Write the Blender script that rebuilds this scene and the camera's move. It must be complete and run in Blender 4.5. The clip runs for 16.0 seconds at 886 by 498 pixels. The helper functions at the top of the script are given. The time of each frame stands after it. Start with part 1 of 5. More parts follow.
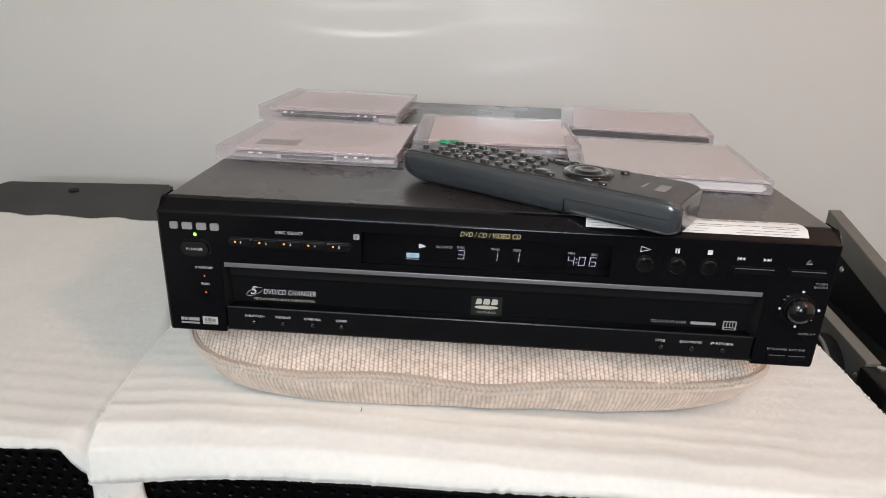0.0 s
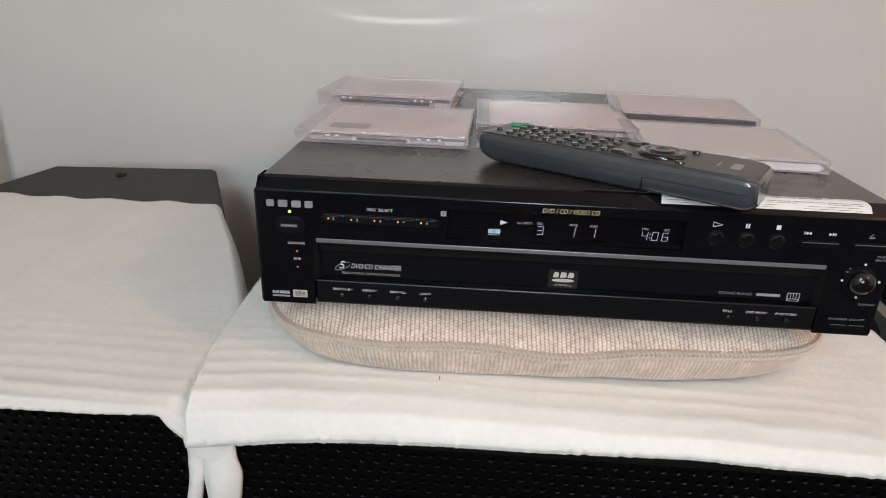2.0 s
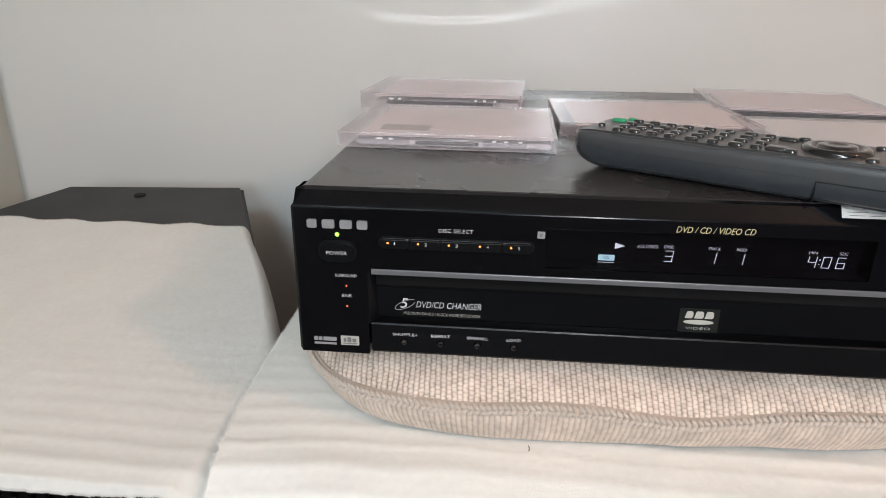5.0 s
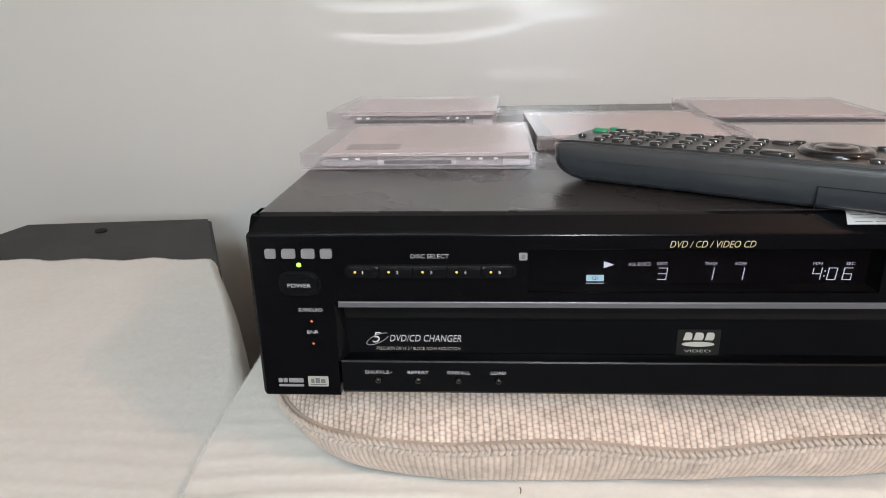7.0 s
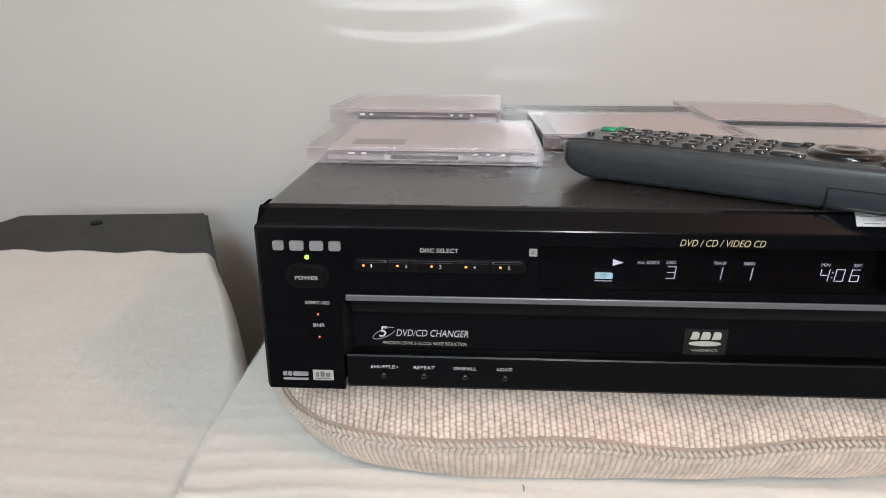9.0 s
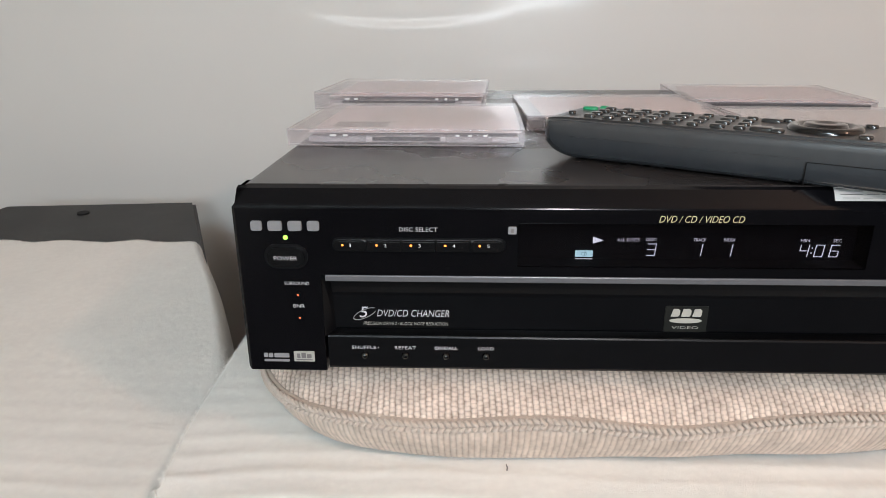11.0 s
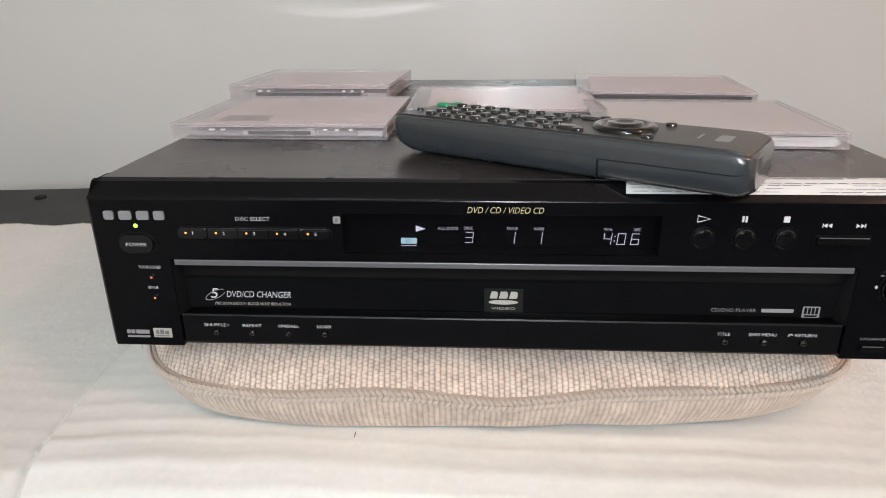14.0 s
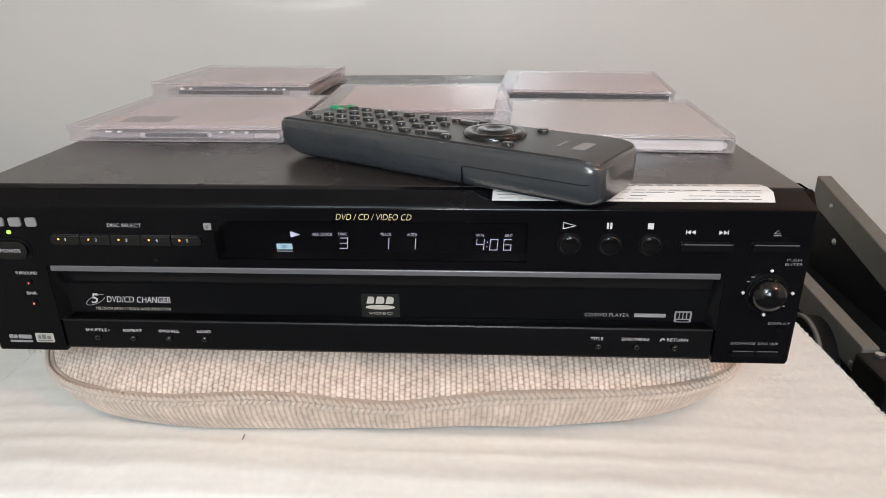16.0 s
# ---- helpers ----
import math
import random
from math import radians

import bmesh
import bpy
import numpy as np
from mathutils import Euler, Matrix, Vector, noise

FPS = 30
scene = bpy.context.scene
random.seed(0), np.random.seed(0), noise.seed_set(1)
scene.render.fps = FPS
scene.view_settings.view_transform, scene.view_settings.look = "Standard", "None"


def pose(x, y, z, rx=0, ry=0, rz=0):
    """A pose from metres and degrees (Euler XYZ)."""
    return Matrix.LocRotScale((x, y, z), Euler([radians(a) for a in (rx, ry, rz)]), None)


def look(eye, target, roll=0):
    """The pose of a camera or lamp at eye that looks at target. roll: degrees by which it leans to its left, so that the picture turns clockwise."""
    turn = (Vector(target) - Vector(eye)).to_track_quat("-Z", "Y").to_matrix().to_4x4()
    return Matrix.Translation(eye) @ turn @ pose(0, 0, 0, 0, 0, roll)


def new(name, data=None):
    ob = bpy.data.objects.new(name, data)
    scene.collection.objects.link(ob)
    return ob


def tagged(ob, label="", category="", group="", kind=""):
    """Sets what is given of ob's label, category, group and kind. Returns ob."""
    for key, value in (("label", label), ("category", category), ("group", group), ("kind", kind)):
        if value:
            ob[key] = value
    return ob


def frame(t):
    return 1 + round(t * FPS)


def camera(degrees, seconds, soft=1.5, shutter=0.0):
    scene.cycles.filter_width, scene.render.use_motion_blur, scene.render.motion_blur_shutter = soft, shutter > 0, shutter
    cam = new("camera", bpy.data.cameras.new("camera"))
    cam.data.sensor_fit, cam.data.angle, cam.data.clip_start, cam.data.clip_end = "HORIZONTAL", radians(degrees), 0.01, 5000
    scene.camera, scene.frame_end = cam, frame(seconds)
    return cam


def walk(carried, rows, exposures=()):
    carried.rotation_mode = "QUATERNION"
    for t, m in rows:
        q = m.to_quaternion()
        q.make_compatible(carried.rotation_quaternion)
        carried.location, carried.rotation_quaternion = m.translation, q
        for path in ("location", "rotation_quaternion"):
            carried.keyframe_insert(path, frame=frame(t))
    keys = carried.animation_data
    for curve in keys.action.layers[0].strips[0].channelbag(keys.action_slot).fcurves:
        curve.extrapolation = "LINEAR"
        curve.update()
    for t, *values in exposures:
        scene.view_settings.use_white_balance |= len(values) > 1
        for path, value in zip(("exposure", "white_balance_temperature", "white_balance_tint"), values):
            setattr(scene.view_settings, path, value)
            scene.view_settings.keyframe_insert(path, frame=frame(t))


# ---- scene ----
# camera and its walk
EXPOSURES = [(0, -0.02), (1, -0.13), (2, -0.16), (2.5, -0.17), (3, -0.10), (3.5, -0.02), (4, 0.02), (9, 0.02), (13, -0.04), (16, 0.0)]
cam = camera(67.64, 16.0, soft=0.9)
PATH = [
    (0, (-0.0091, -0.3907, 0.8244), (-0.0566, 0.5385, 0.4579), 2.04),
    (0.5, (-0.0418, -0.3910, 0.8215), (-0.0859, 0.5365, 0.4504), 2.91),
    (1, (-0.0554, -0.3944, 0.8125), (-0.0908, 0.5296, 0.4318), 3.39),
    (1.5, (-0.0599, -0.4132, 0.8151), (-0.1067, 0.5097, 0.4330), 1.77),
    (2, (-0.0632, -0.4212, 0.8239), (-0.1089, 0.5018, 0.4417), 1.99),
    (2.5, (-0.0672, -0.4144, 0.8247), (-0.1246, 0.5089, 0.4450), 0.69),
    (3, (-0.0806, -0.4049, 0.8272), (-0.1655, 0.5151, 0.4447), 0.23),
    (3.5, (-0.0932, -0.3692, 0.8135), (-0.1905, 0.5559, 0.4464), -0.51),
    (4, (-0.1023, -0.3310, 0.7972), (-0.1995, 0.5973, 0.4383), -0.05),
    (6.5, (-0.1058, -0.3069, 0.7823), (-0.1669, 0.6310, 0.4409), 0.03),
    (7, (-0.1036, -0.2894, 0.7780), (-0.1622, 0.6552, 0.4551), -1.27),
    (7.5, (-0.1138, -0.2857, 0.7757), (-0.1679, 0.6601, 0.4553), -0.84),
    (8, (-0.1114, -0.2838, 0.7740), (-0.1618, 0.6616, 0.4522), -0.85),
    (8.5, (-0.1132, -0.2857, 0.7734), (-0.1582, 0.6603, 0.4522), -0.17),
    (9, (-0.1124, -0.2894, 0.7746), (-0.1570, 0.6565, 0.4534), 0.06),
    (11.5, (-0.0980, -0.2903, 0.7676), (-0.1340, 0.6507, 0.4313), -0.40),
    (12, (-0.0845, -0.2980, 0.7707), (-0.1170, 0.6420, 0.4312), -0.36),
    (12.5, (-0.0685, -0.3088, 0.7726), (-0.1017, 0.6304, 0.4308), -0.81),
    (13, (-0.0499, -0.3151, 0.7773), (-0.0851, 0.6222, 0.4308), -0.87),
    (13.5, (-0.0335, -0.3129, 0.7795), (-0.0812, 0.6208, 0.4247), -0.37),
    (14, (-0.0114, -0.3139, 0.7816), (-0.0688, 0.6173, 0.4215), -0.62),
    (14.5, (0.0029, -0.3135, 0.7839), (-0.0655, 0.6147, 0.4180), -0.28),
    (15, (0.0200, -0.3082, 0.7867), (-0.0476, 0.6199, 0.4208), -0.46),
    (15.5, (0.0334, -0.3066, 0.7874), (-0.0321, 0.6213, 0.4203), -0.45),
    (16, (0.0523, -0.3080, 0.7904), (0.0003, 0.6163, 0.4122), -0.60),
]
walk(cam, [(t, look(eye, target, roll)) for t, eye, target, roll in PATH], EXPOSURES)


# ---------------------------------------------------------------- light
world = bpy.data.worlds.new("room_dark")
scene.world = world
world.use_nodes = True
world.node_tree.nodes["Background"].inputs[0].default_value = (0.75, 0.85, 1.0, 1)
world.node_tree.nodes["Background"].inputs[1].default_value = 0.05


def lamp(name, kind, energy, color, m, **settings):
    data = bpy.data.lights.new(name, kind)
    data.energy, data.color = energy, color
    for key, value in settings.items():
        if key == "size":
            data.size = value
        elif key == "size_y":
            data.shape = "RECTANGLE"
            data.size_y = value
        elif key == "radius":
            data.shadow_soft_size = value
        elif key == "spread":
            data.spread = value
    ob = new(name, data)
    ob.matrix_world = m
    return ob


# warm lamp to the east, a small bright lamp low behind the camera, a soft ceiling fitting, an added strip for the wall
# streaks, an added fill by the camera
lamp("room_lamp", "POINT", 38, (1.0, 0.60, 0.43), pose(1.32, -1.10, 1.85), radius=0.05)
lamp("desk_lamp", "AREA", 19.6, (0.74, 0.87, 0.97), look((0.22, -2.35, 1.20), (-0.02, 0.3, 0.68)), size=0.50)
lamp("ceiling_lamp", "AREA", 52, (0.71, 0.87, 0.97), look((-0.55, -2.15, 2.36), (-0.4, -1.2, 0)), size=0.9)
# added strip, there to reflect as pale streaks in the glossy wall
lamp("streak_helper", "AREA", 3.6, (0.94, 0.97, 1.0), look((-0.55, -2.32, 1.12), (-0.19, 0.6, 0.76)), size=0.9, size_y=0.05)
# added fill near the camera, brightens the towels and cushion front
lamp("camera_fill", "AREA", 1.15, (1.0, 0.97, 0.96), look((0.02, -0.52, 0.90), (0.0, 0.05, 0.58)), size=0.04)


# ---------------------------------------------------------------- materials
def material(name, color, rough=0.5, metal=0.0, vary=0.12, scale=40.0, bump=0.0, bump_scale=400.0, stain=0.0, coat=0.0, spec=0.5, rough_vary=0.1):
    m = bpy.data.materials.new(name)
    m.use_nodes = True
    nodes, links = m.node_tree.nodes, m.node_tree.links
    bsdf = nodes["Principled BSDF"]
    bsdf.inputs["Metallic"].default_value = metal
    bsdf.inputs["Coat Weight"].default_value = coat
    bsdf.inputs["Specular IOR Level"].default_value = spec
    co = nodes.new("ShaderNodeTexCoord")
    fine = nodes.new("ShaderNodeTexNoise")
    fine.inputs["Scale"].default_value, fine.inputs["Detail"].default_value = scale, 5
    links.new(co.outputs["Object"], fine.inputs["Vector"])
    broad = nodes.new("ShaderNodeTexNoise")
    broad.inputs["Scale"].default_value, broad.inputs["Detail"].default_value = scale / 9, 3
    links.new(co.outputs["Object"], broad.inputs["Vector"])
    both = nodes.new("ShaderNodeMath")
    both.operation = "ADD"
    links.new(fine.outputs["Fac"], both.inputs[0])
    links.new(broad.outputs["Fac"], both.inputs[1])
    ramp = nodes.new("ShaderNodeMapRange")
    ramp.inputs["From Min"].default_value, ramp.inputs["From Max"].default_value = 0.6, 1.4
    ramp.inputs["To Min"].default_value, ramp.inputs["To Max"].default_value = 1 - vary, 1 + vary
    links.new(both.outputs[0], ramp.inputs["Value"])
    mul = nodes.new("ShaderNodeVectorMath")
    mul.operation = "SCALE"
    mul.inputs[0].default_value = color
    links.new(ramp.outputs[0], mul.inputs["Scale"])
    links.new(mul.outputs[0], bsdf.inputs["Base Color"])
    rr = nodes.new("ShaderNodeMapRange")
    rr.inputs["From Min"].default_value, rr.inputs["From Max"].default_value = 0.3, 0.7
    rr.inputs["To Min"].default_value, rr.inputs["To Max"].default_value = max(0.02, rough - rough_vary * rough), min(1, rough + rough_vary * rough)
    links.new(broad.outputs["Fac"], rr.inputs["Value"])
    links.new(rr.outputs[0], bsdf.inputs["Roughness"])
    if bump:
        tex = nodes.new("ShaderNodeTexNoise")
        tex.inputs["Scale"].default_value, tex.inputs["Detail"].default_value = bump_scale, 4
        links.new(co.outputs["Object"], tex.inputs["Vector"])
        bm_node = nodes.new("ShaderNodeBump")
        bm_node.inputs["Strength"].default_value, bm_node.inputs["Distance"].default_value = bump, 0.002
        links.new(tex.outputs["Fac"], bm_node.inputs["Height"])
        links.new(bm_node.outputs[0], bsdf.inputs["Normal"])
    return m


def glowing(name, color, strength):
    m = bpy.data.materials.new(name)
    m.use_nodes = True
    bsdf = m.node_tree.nodes["Principled BSDF"]
    bsdf.inputs["Base Color"].default_value = (*color, 1)
    bsdf.inputs["Emission Color"].default_value = (*color, 1)
    bsdf.inputs["Emission Strength"].default_value = strength
    return m


def clear_plastic(name, tint, rough, haze):
    """Thin clear plastic: lets light straight through, with Fresnel gloss and a little milky haze."""
    m = bpy.data.materials.new(name)
    m.use_nodes = True
    nodes, links = m.node_tree.nodes, m.node_tree.links
    nodes.remove(nodes["Principled BSDF"])
    out = nodes["Material Output"]
    clear = nodes.new("ShaderNodeBsdfTransparent")
    clear.inputs[0].default_value = (*tint, 1)
    milky = nodes.new("ShaderNodeBsdfDiffuse")
    milky.inputs[0].default_value = (0.88, 0.82, 0.84, 1)
    gloss = nodes.new("ShaderNodeBsdfGlossy")
    gloss.inputs["Roughness"].default_value = rough
    facing = nodes.new("ShaderNodeLayerWeight")
    facing.inputs["Blend"].default_value = 0.5
    power = nodes.new("ShaderNodeMath")
    power.operation = "POWER"
    power.inputs[1].default_value = 5.0
    links.new(facing.outputs["Facing"], power.inputs[0])
    fres = nodes.new("ShaderNodeMapRange")
    fres.inputs["To Min"].default_value, fres.inputs["To Max"].default_value = 0.04, 0.60
    links.new(power.outputs[0], fres.inputs["Value"])
    co = nodes.new("ShaderNodeTexCoord")
    tex = nodes.new("ShaderNodeTexNoise")
    tex.inputs["Scale"].default_value, tex.inputs["Detail"].default_value = 60, 6
    links.new(co.outputs["Object"], tex.inputs["Vector"])
    amount = nodes.new("ShaderNodeMapRange")
    amount.inputs["To Min"].default_value, amount.inputs["To Max"].default_value = haze * 0.6, haze * 1.4
    links.new(tex.outputs["Fac"], amount.inputs["Value"])
    a, b = nodes.new("ShaderNodeMixShader"), nodes.new("ShaderNodeMixShader")
    links.new(amount.outputs[0], a.inputs[0])
    links.new(clear.outputs[0], a.inputs[1])
    links.new(milky.outputs[0], a.inputs[2])
    links.new(fres.outputs[0], b.inputs[0])
    links.new(a.outputs[0], b.inputs[1])
    links.new(gloss.outputs[0], b.inputs[2])
    links.new(b.outputs[0], out.inputs["Surface"])
    return m


def fabric(name, color, fuzz):
    m = material(name, color, rough=0.95, vary=0.05, scale=200, bump=fuzz, bump_scale=2200, spec=0.1)
    bsdf = m.node_tree.nodes["Principled BSDF"]
    bsdf.inputs["Sheen Weight"].default_value = 0.2
    bsdf.inputs["Sheen Roughness"].default_value = 0.6
    return m


def woven(name, warp, gap_shade, pitch_u, pitch_v):
    """Coarse weave of pale warp nubs, the shade between them painted darker; UV in metres along the cloth."""
    m = bpy.data.materials.new(name)
    m.use_nodes = True
    nodes, links = m.node_tree.nodes, m.node_tree.links
    bsdf = nodes["Principled BSDF"]
    bsdf.inputs["Roughness"].default_value = 0.92
    bsdf.inputs["Specular IOR Level"].default_value = 0.12
    bsdf.inputs["Sheen Weight"].default_value = 0.15
    uv = nodes.new("ShaderNodeTexCoord")
    sep = nodes.new("ShaderNodeSeparateXYZ")
    links.new(uv.outputs["UV"], sep.inputs[0])

    def math_node(op, a, b=None):
        n = nodes.new("ShaderNodeMath")
        n.operation = op
        for k, v in enumerate((a, b)):
            if v is None:
                continue
            if isinstance(v, (int, float)):
                n.inputs[k].default_value = v
            else:
                links.new(v, n.inputs[k])
        return n.outputs[0]
    waves = []
    u = math_node("DIVIDE", sep.outputs[0], pitch_u)
    lift = math_node("MULTIPLY", math_node("MODULO", math_node("FLOOR", u), 2.0), 0.5)
    for c in (u, math_node("ADD", math_node("DIVIDE", sep.outputs[1], pitch_v), lift)):
        waves.append(math_node("ABSOLUTE", math_node("SINE", math_node("MULTIPLY", c, math.pi))))
    nub = math_node("MULTIPLY", math_node("POWER", waves[0], 0.6), math_node("ADD", 0.45, math_node("MULTIPLY", math_node("POWER", waves[1], 0.5), 0.6)))
    noise_a = nodes.new("ShaderNodeTexNoise")
    noise_a.inputs["Scale"].default_value, noise_a.inputs["Detail"].default_value = 300, 3
    noise_b = nodes.new("ShaderNodeTexNoise")
    noise_b.inputs["Scale"].default_value, noise_b.inputs["Detail"].default_value = 55, 4
    for n in (noise_a, noise_b):
        links.new(uv.outputs["Object"], n.inputs["Vector"])
    fac = math_node("ADD", nub, math_node("MULTIPLY", math_node("SUBTRACT", noise_a.outputs["Fac"], 0.5), 1.3))
    mix = nodes.new("ShaderNodeMix")
    mix.data_type, mix.clamp_factor = "RGBA", True
    mix.inputs["A"].default_value, mix.inputs["B"].default_value = (*gap_shade, 1), (*warp, 1)
    mix.inputs[6].default_value, mix.inputs[7].default_value = (*gap_shade, 1), (*warp, 1)
    links.new(fac, mix.inputs[0])
    tone = nodes.new("ShaderNodeMapRange")
    tone.inputs["From Min"].default_value, tone.inputs["From Max"].default_value = 0.3, 0.7
    tone.inputs["To Min"].default_value, tone.inputs["To Max"].default_value = 0.84, 1.10
    links.new(noise_b.outputs["Fac"], tone.inputs["Value"])
    scl = nodes.new("ShaderNodeVectorMath")
    scl.operation = "SCALE"
    links.new(mix.outputs[2], scl.inputs[0])
    links.new(tone.outputs[0], scl.inputs["Scale"])
    links.new(scl.outputs[0], bsdf.inputs["Base Color"])
    bump = nodes.new("ShaderNodeBump")
    bump.inputs["Strength"].default_value, bump.inputs["Distance"].default_value = 0.35, 0.001
    links.new(fac, bump.inputs["Height"])
    links.new(bump.outputs[0], bsdf.inputs["Normal"])
    return m


WALL = material("wall_paint", (0.70, 0.68, 0.63), rough=0.38, vary=0.025, scale=6, bump=0.05, bump_scale=160)
GLOSS_WALL = material("glossy_wall_paint", (0.705, 0.695, 0.665), rough=0.45, vary=0.025, scale=6, bump=0.02, bump_scale=90)
GLOSS_WALL.node_tree.nodes["Principled BSDF"].inputs["Coat Weight"].default_value = 1.0
GLOSS_WALL.node_tree.nodes["Principled BSDF"].inputs["Coat Roughness"].default_value = 0.15
# side wall: the missing warm light is put into its colour, duller and greener
SHADED_WALL = material("shaded_wall_paint", (0.52, 0.545, 0.50), rough=0.5, vary=0.03, scale=6, bump=0.05, bump_scale=160)
# unseen south wall and floor, made dark so the black plastic reflects little
DARK_WALL = material("dim_reflection_wall", (0.05, 0.045, 0.042), rough=0.8, vary=0.08, scale=5)
FLOOR = material("dim_reflection_floor", (0.032, 0.030, 0.029), rough=0.8, vary=0.2, scale=8)
CEILING = material("ceiling_paint", (0.75, 0.74, 0.71), rough=0.9, vary=0.03, scale=5)
CARPETED = material("speaker_black", (0.035, 0.035, 0.036), rough=0.62, vary=0.2, scale=120, bump=0.25, bump_scale=700)
GRILLE = material("grille_black", (0.0020, 0.0020, 0.0023), spec=0.09, rough=0.30, vary=0.2, scale=80, bump=0.1, bump_scale=1500)
VOID = material("speaker_foam", (0.006, 0.006, 0.006), rough=0.95, vary=0.2, scale=300)
TOWEL = fabric("off_white_terry", (0.775, 0.765, 0.725), 0.4)
TOWEL_WHITE = fabric("white_terry", (0.845, 0.84, 0.80), 0.4)
BURLAP = woven("tan_weave", (0.80, 0.675, 0.585), (0.32, 0.25, 0.20), 0.0032, 0.0033)
GUSSET = woven("tan_ribbed_weave", (0.72, 0.60, 0.51), (0.47, 0.38, 0.315), 0.0032, 0.03)
CORD = fabric("tan_cord", (0.70, 0.59, 0.505), 0.6)
CORE = fabric("tan_core", (0.56, 0.46, 0.385), 0.5)
GLOSS_BLACK = material("gloss_black_plastic", (0.0040, 0.0039, 0.0048), rough=0.16, vary=0.25, scale=60, spec=0.17, rough_vary=0.3)
SATIN_BLACK = material("satin_black_plastic", (0.004, 0.004, 0.0047), spec=0.24, rough=0.34, vary=0.2, scale=90, bump=0.03, bump_scale=2500)
DOOR_BLACK = material("tray_black_plastic", (0.0036, 0.0038, 0.0046), spec=0.22, rough=0.3, vary=0.2, scale=90)
COVER = material("black_painted_steel", (0.031, 0.0265, 0.0255), spec=0.65, rough=0.28, vary=0.10, scale=150, bump=0.012, bump_scale=2600)
SILVER = material("grey_trim", (0.16, 0.16, 0.17), rough=0.35, metal=0.3, vary=0.08, scale=70)
WINDOW = material("smoked_window", (0.004, 0.0035, 0.0045), rough=0.06, vary=0.2, scale=30, spec=0.5)
SMOKED = clear_plastic("smoked_pane", (0.55, 0.52, 0.56), 0.03, 0.0)
PRINT = material("white_print", (0.68, 0.68, 0.70), rough=0.5, vary=0.05, scale=200)
PRINT_DIM = material("grey_print", (0.28, 0.28, 0.29), rough=0.5, vary=0.05, scale=200)
PRINT_GOLD = material("cream_print", (0.62, 0.54, 0.30), rough=0.45, vary=0.05, scale=200)
PRINT_CREAM = material("pale_print", (0.45, 0.445, 0.40), rough=0.5, vary=0.05, scale=200)
BADGE = material("silver_badge", (0.36, 0.36, 0.37), rough=0.3, metal=0.4, vary=0.05, scale=200)
KEY_BLACK = material("black_key", (0.0045, 0.0045, 0.005), spec=0.4, rough=0.15, vary=0.2, scale=200, coat=0.4)
# paler grey that paints the sheen on the disc keys' upper edges
KEY_SHEEN = material("sheen_black_key_edge", (0.035, 0.035, 0.037), spec=0.5, rough=0.3, vary=0.15, scale=300)
PLATE = material("dark_grey_plate", (0.011, 0.012, 0.0105), rough=0.35, vary=0.1, scale=200)
KEY_GLOSS = material("polished_key", (0.0045, 0.0045, 0.0045), rough=0.17, vary=0.1, scale=200, spec=0.45, coat=0.15)
SEGMENT = glowing("display_segment", (0.78, 0.87, 0.92), 2.7)
SEGMENT_CD = glowing("display_block", (0.50, 0.86, 0.88), 2.4)
SEGMENT_DIM = glowing("display_caption", (0.70, 0.75, 0.78), 2.3)
AMBER = glowing("amber_led", (1.0, 0.30, 0.05), 1.7)
RED_LED = glowing("red_orange_led", (1.0, 0.17, 0.06), 1.5)
GREEN_LED = glowing("green_led", (0.40, 1.0, 0.10), 1.3)
REMOTE_BODY = material("blue_grey_plastic", (0.036, 0.041, 0.047), coat=0.5, spec=0.9, rough=0.22, vary=0.12, scale=120, bump=0.06, bump_scale=2500)
REMOTE_FACE = material("dark_grey_plastic", (0.018, 0.0185, 0.020), spec=0.6, rough=0.33, vary=0.12, scale=120, bump=0.06, bump_scale=2500)
REMOTE_KEY = material("grey_rubber_key", (0.012, 0.0125, 0.014), spec=0.8, rough=0.14, vary=0.2, scale=200, coat=0.35)
GREEN_KEY = material("green_key", (0.02, 0.30, 0.13), rough=0.35, vary=0.1, scale=200)
CASE_CLEAR = clear_plastic("clear_case_plastic", (0.97, 0.96, 0.97), 0.01, 0.11)
CASE_EDGE = clear_plastic("clear_case_edge", (0.96, 0.95, 0.955), 0.06, 0.11)
EDGE_GLINT = clear_plastic("case_edge_glint", (0.96, 0.95, 0.955), 0.08, 0.20)
CASE_TRAY = material("frosted_tray_plastic", (0.62, 0.58, 0.58), rough=0.25, vary=0.10, scale=60)
PAPER = material("pale_pink_inlay", (0.79, 0.69, 0.69), rough=0.7, vary=0.05, scale=45)
PAPER_WHITE = material("white_inlay", (0.74, 0.73, 0.70), rough=0.7, vary=0.04, scale=45)
PAPER_PINK = material("pink_inlay", (0.76, 0.60, 0.56), rough=0.7, vary=0.06, scale=25)
PAPER_DISC = material("faint_print", (0.67, 0.575, 0.54), rough=0.6, vary=0.10, scale=30)
PAPER_TAUPE = material("taupe_print", (0.26, 0.20, 0.17), rough=0.7, vary=0.06, scale=90)
PRINT_WHITE = material("white_card", (0.84, 0.83, 0.81), rough=0.6, vary=0.03, scale=45)
CATCH_GLINT = material("catch_highlight_white", (0.80, 0.78, 0.78), rough=0.15, vary=0.05, scale=60)
UNDER_HINGE = material("dark_under_hinge", (0.10, 0.095, 0.095), rough=0.3, vary=0.1, scale=60)
DISC = material("silver_disc", (0.60, 0.55, 0.53), rough=0.22, metal=0.6, vary=0.04, scale=60)
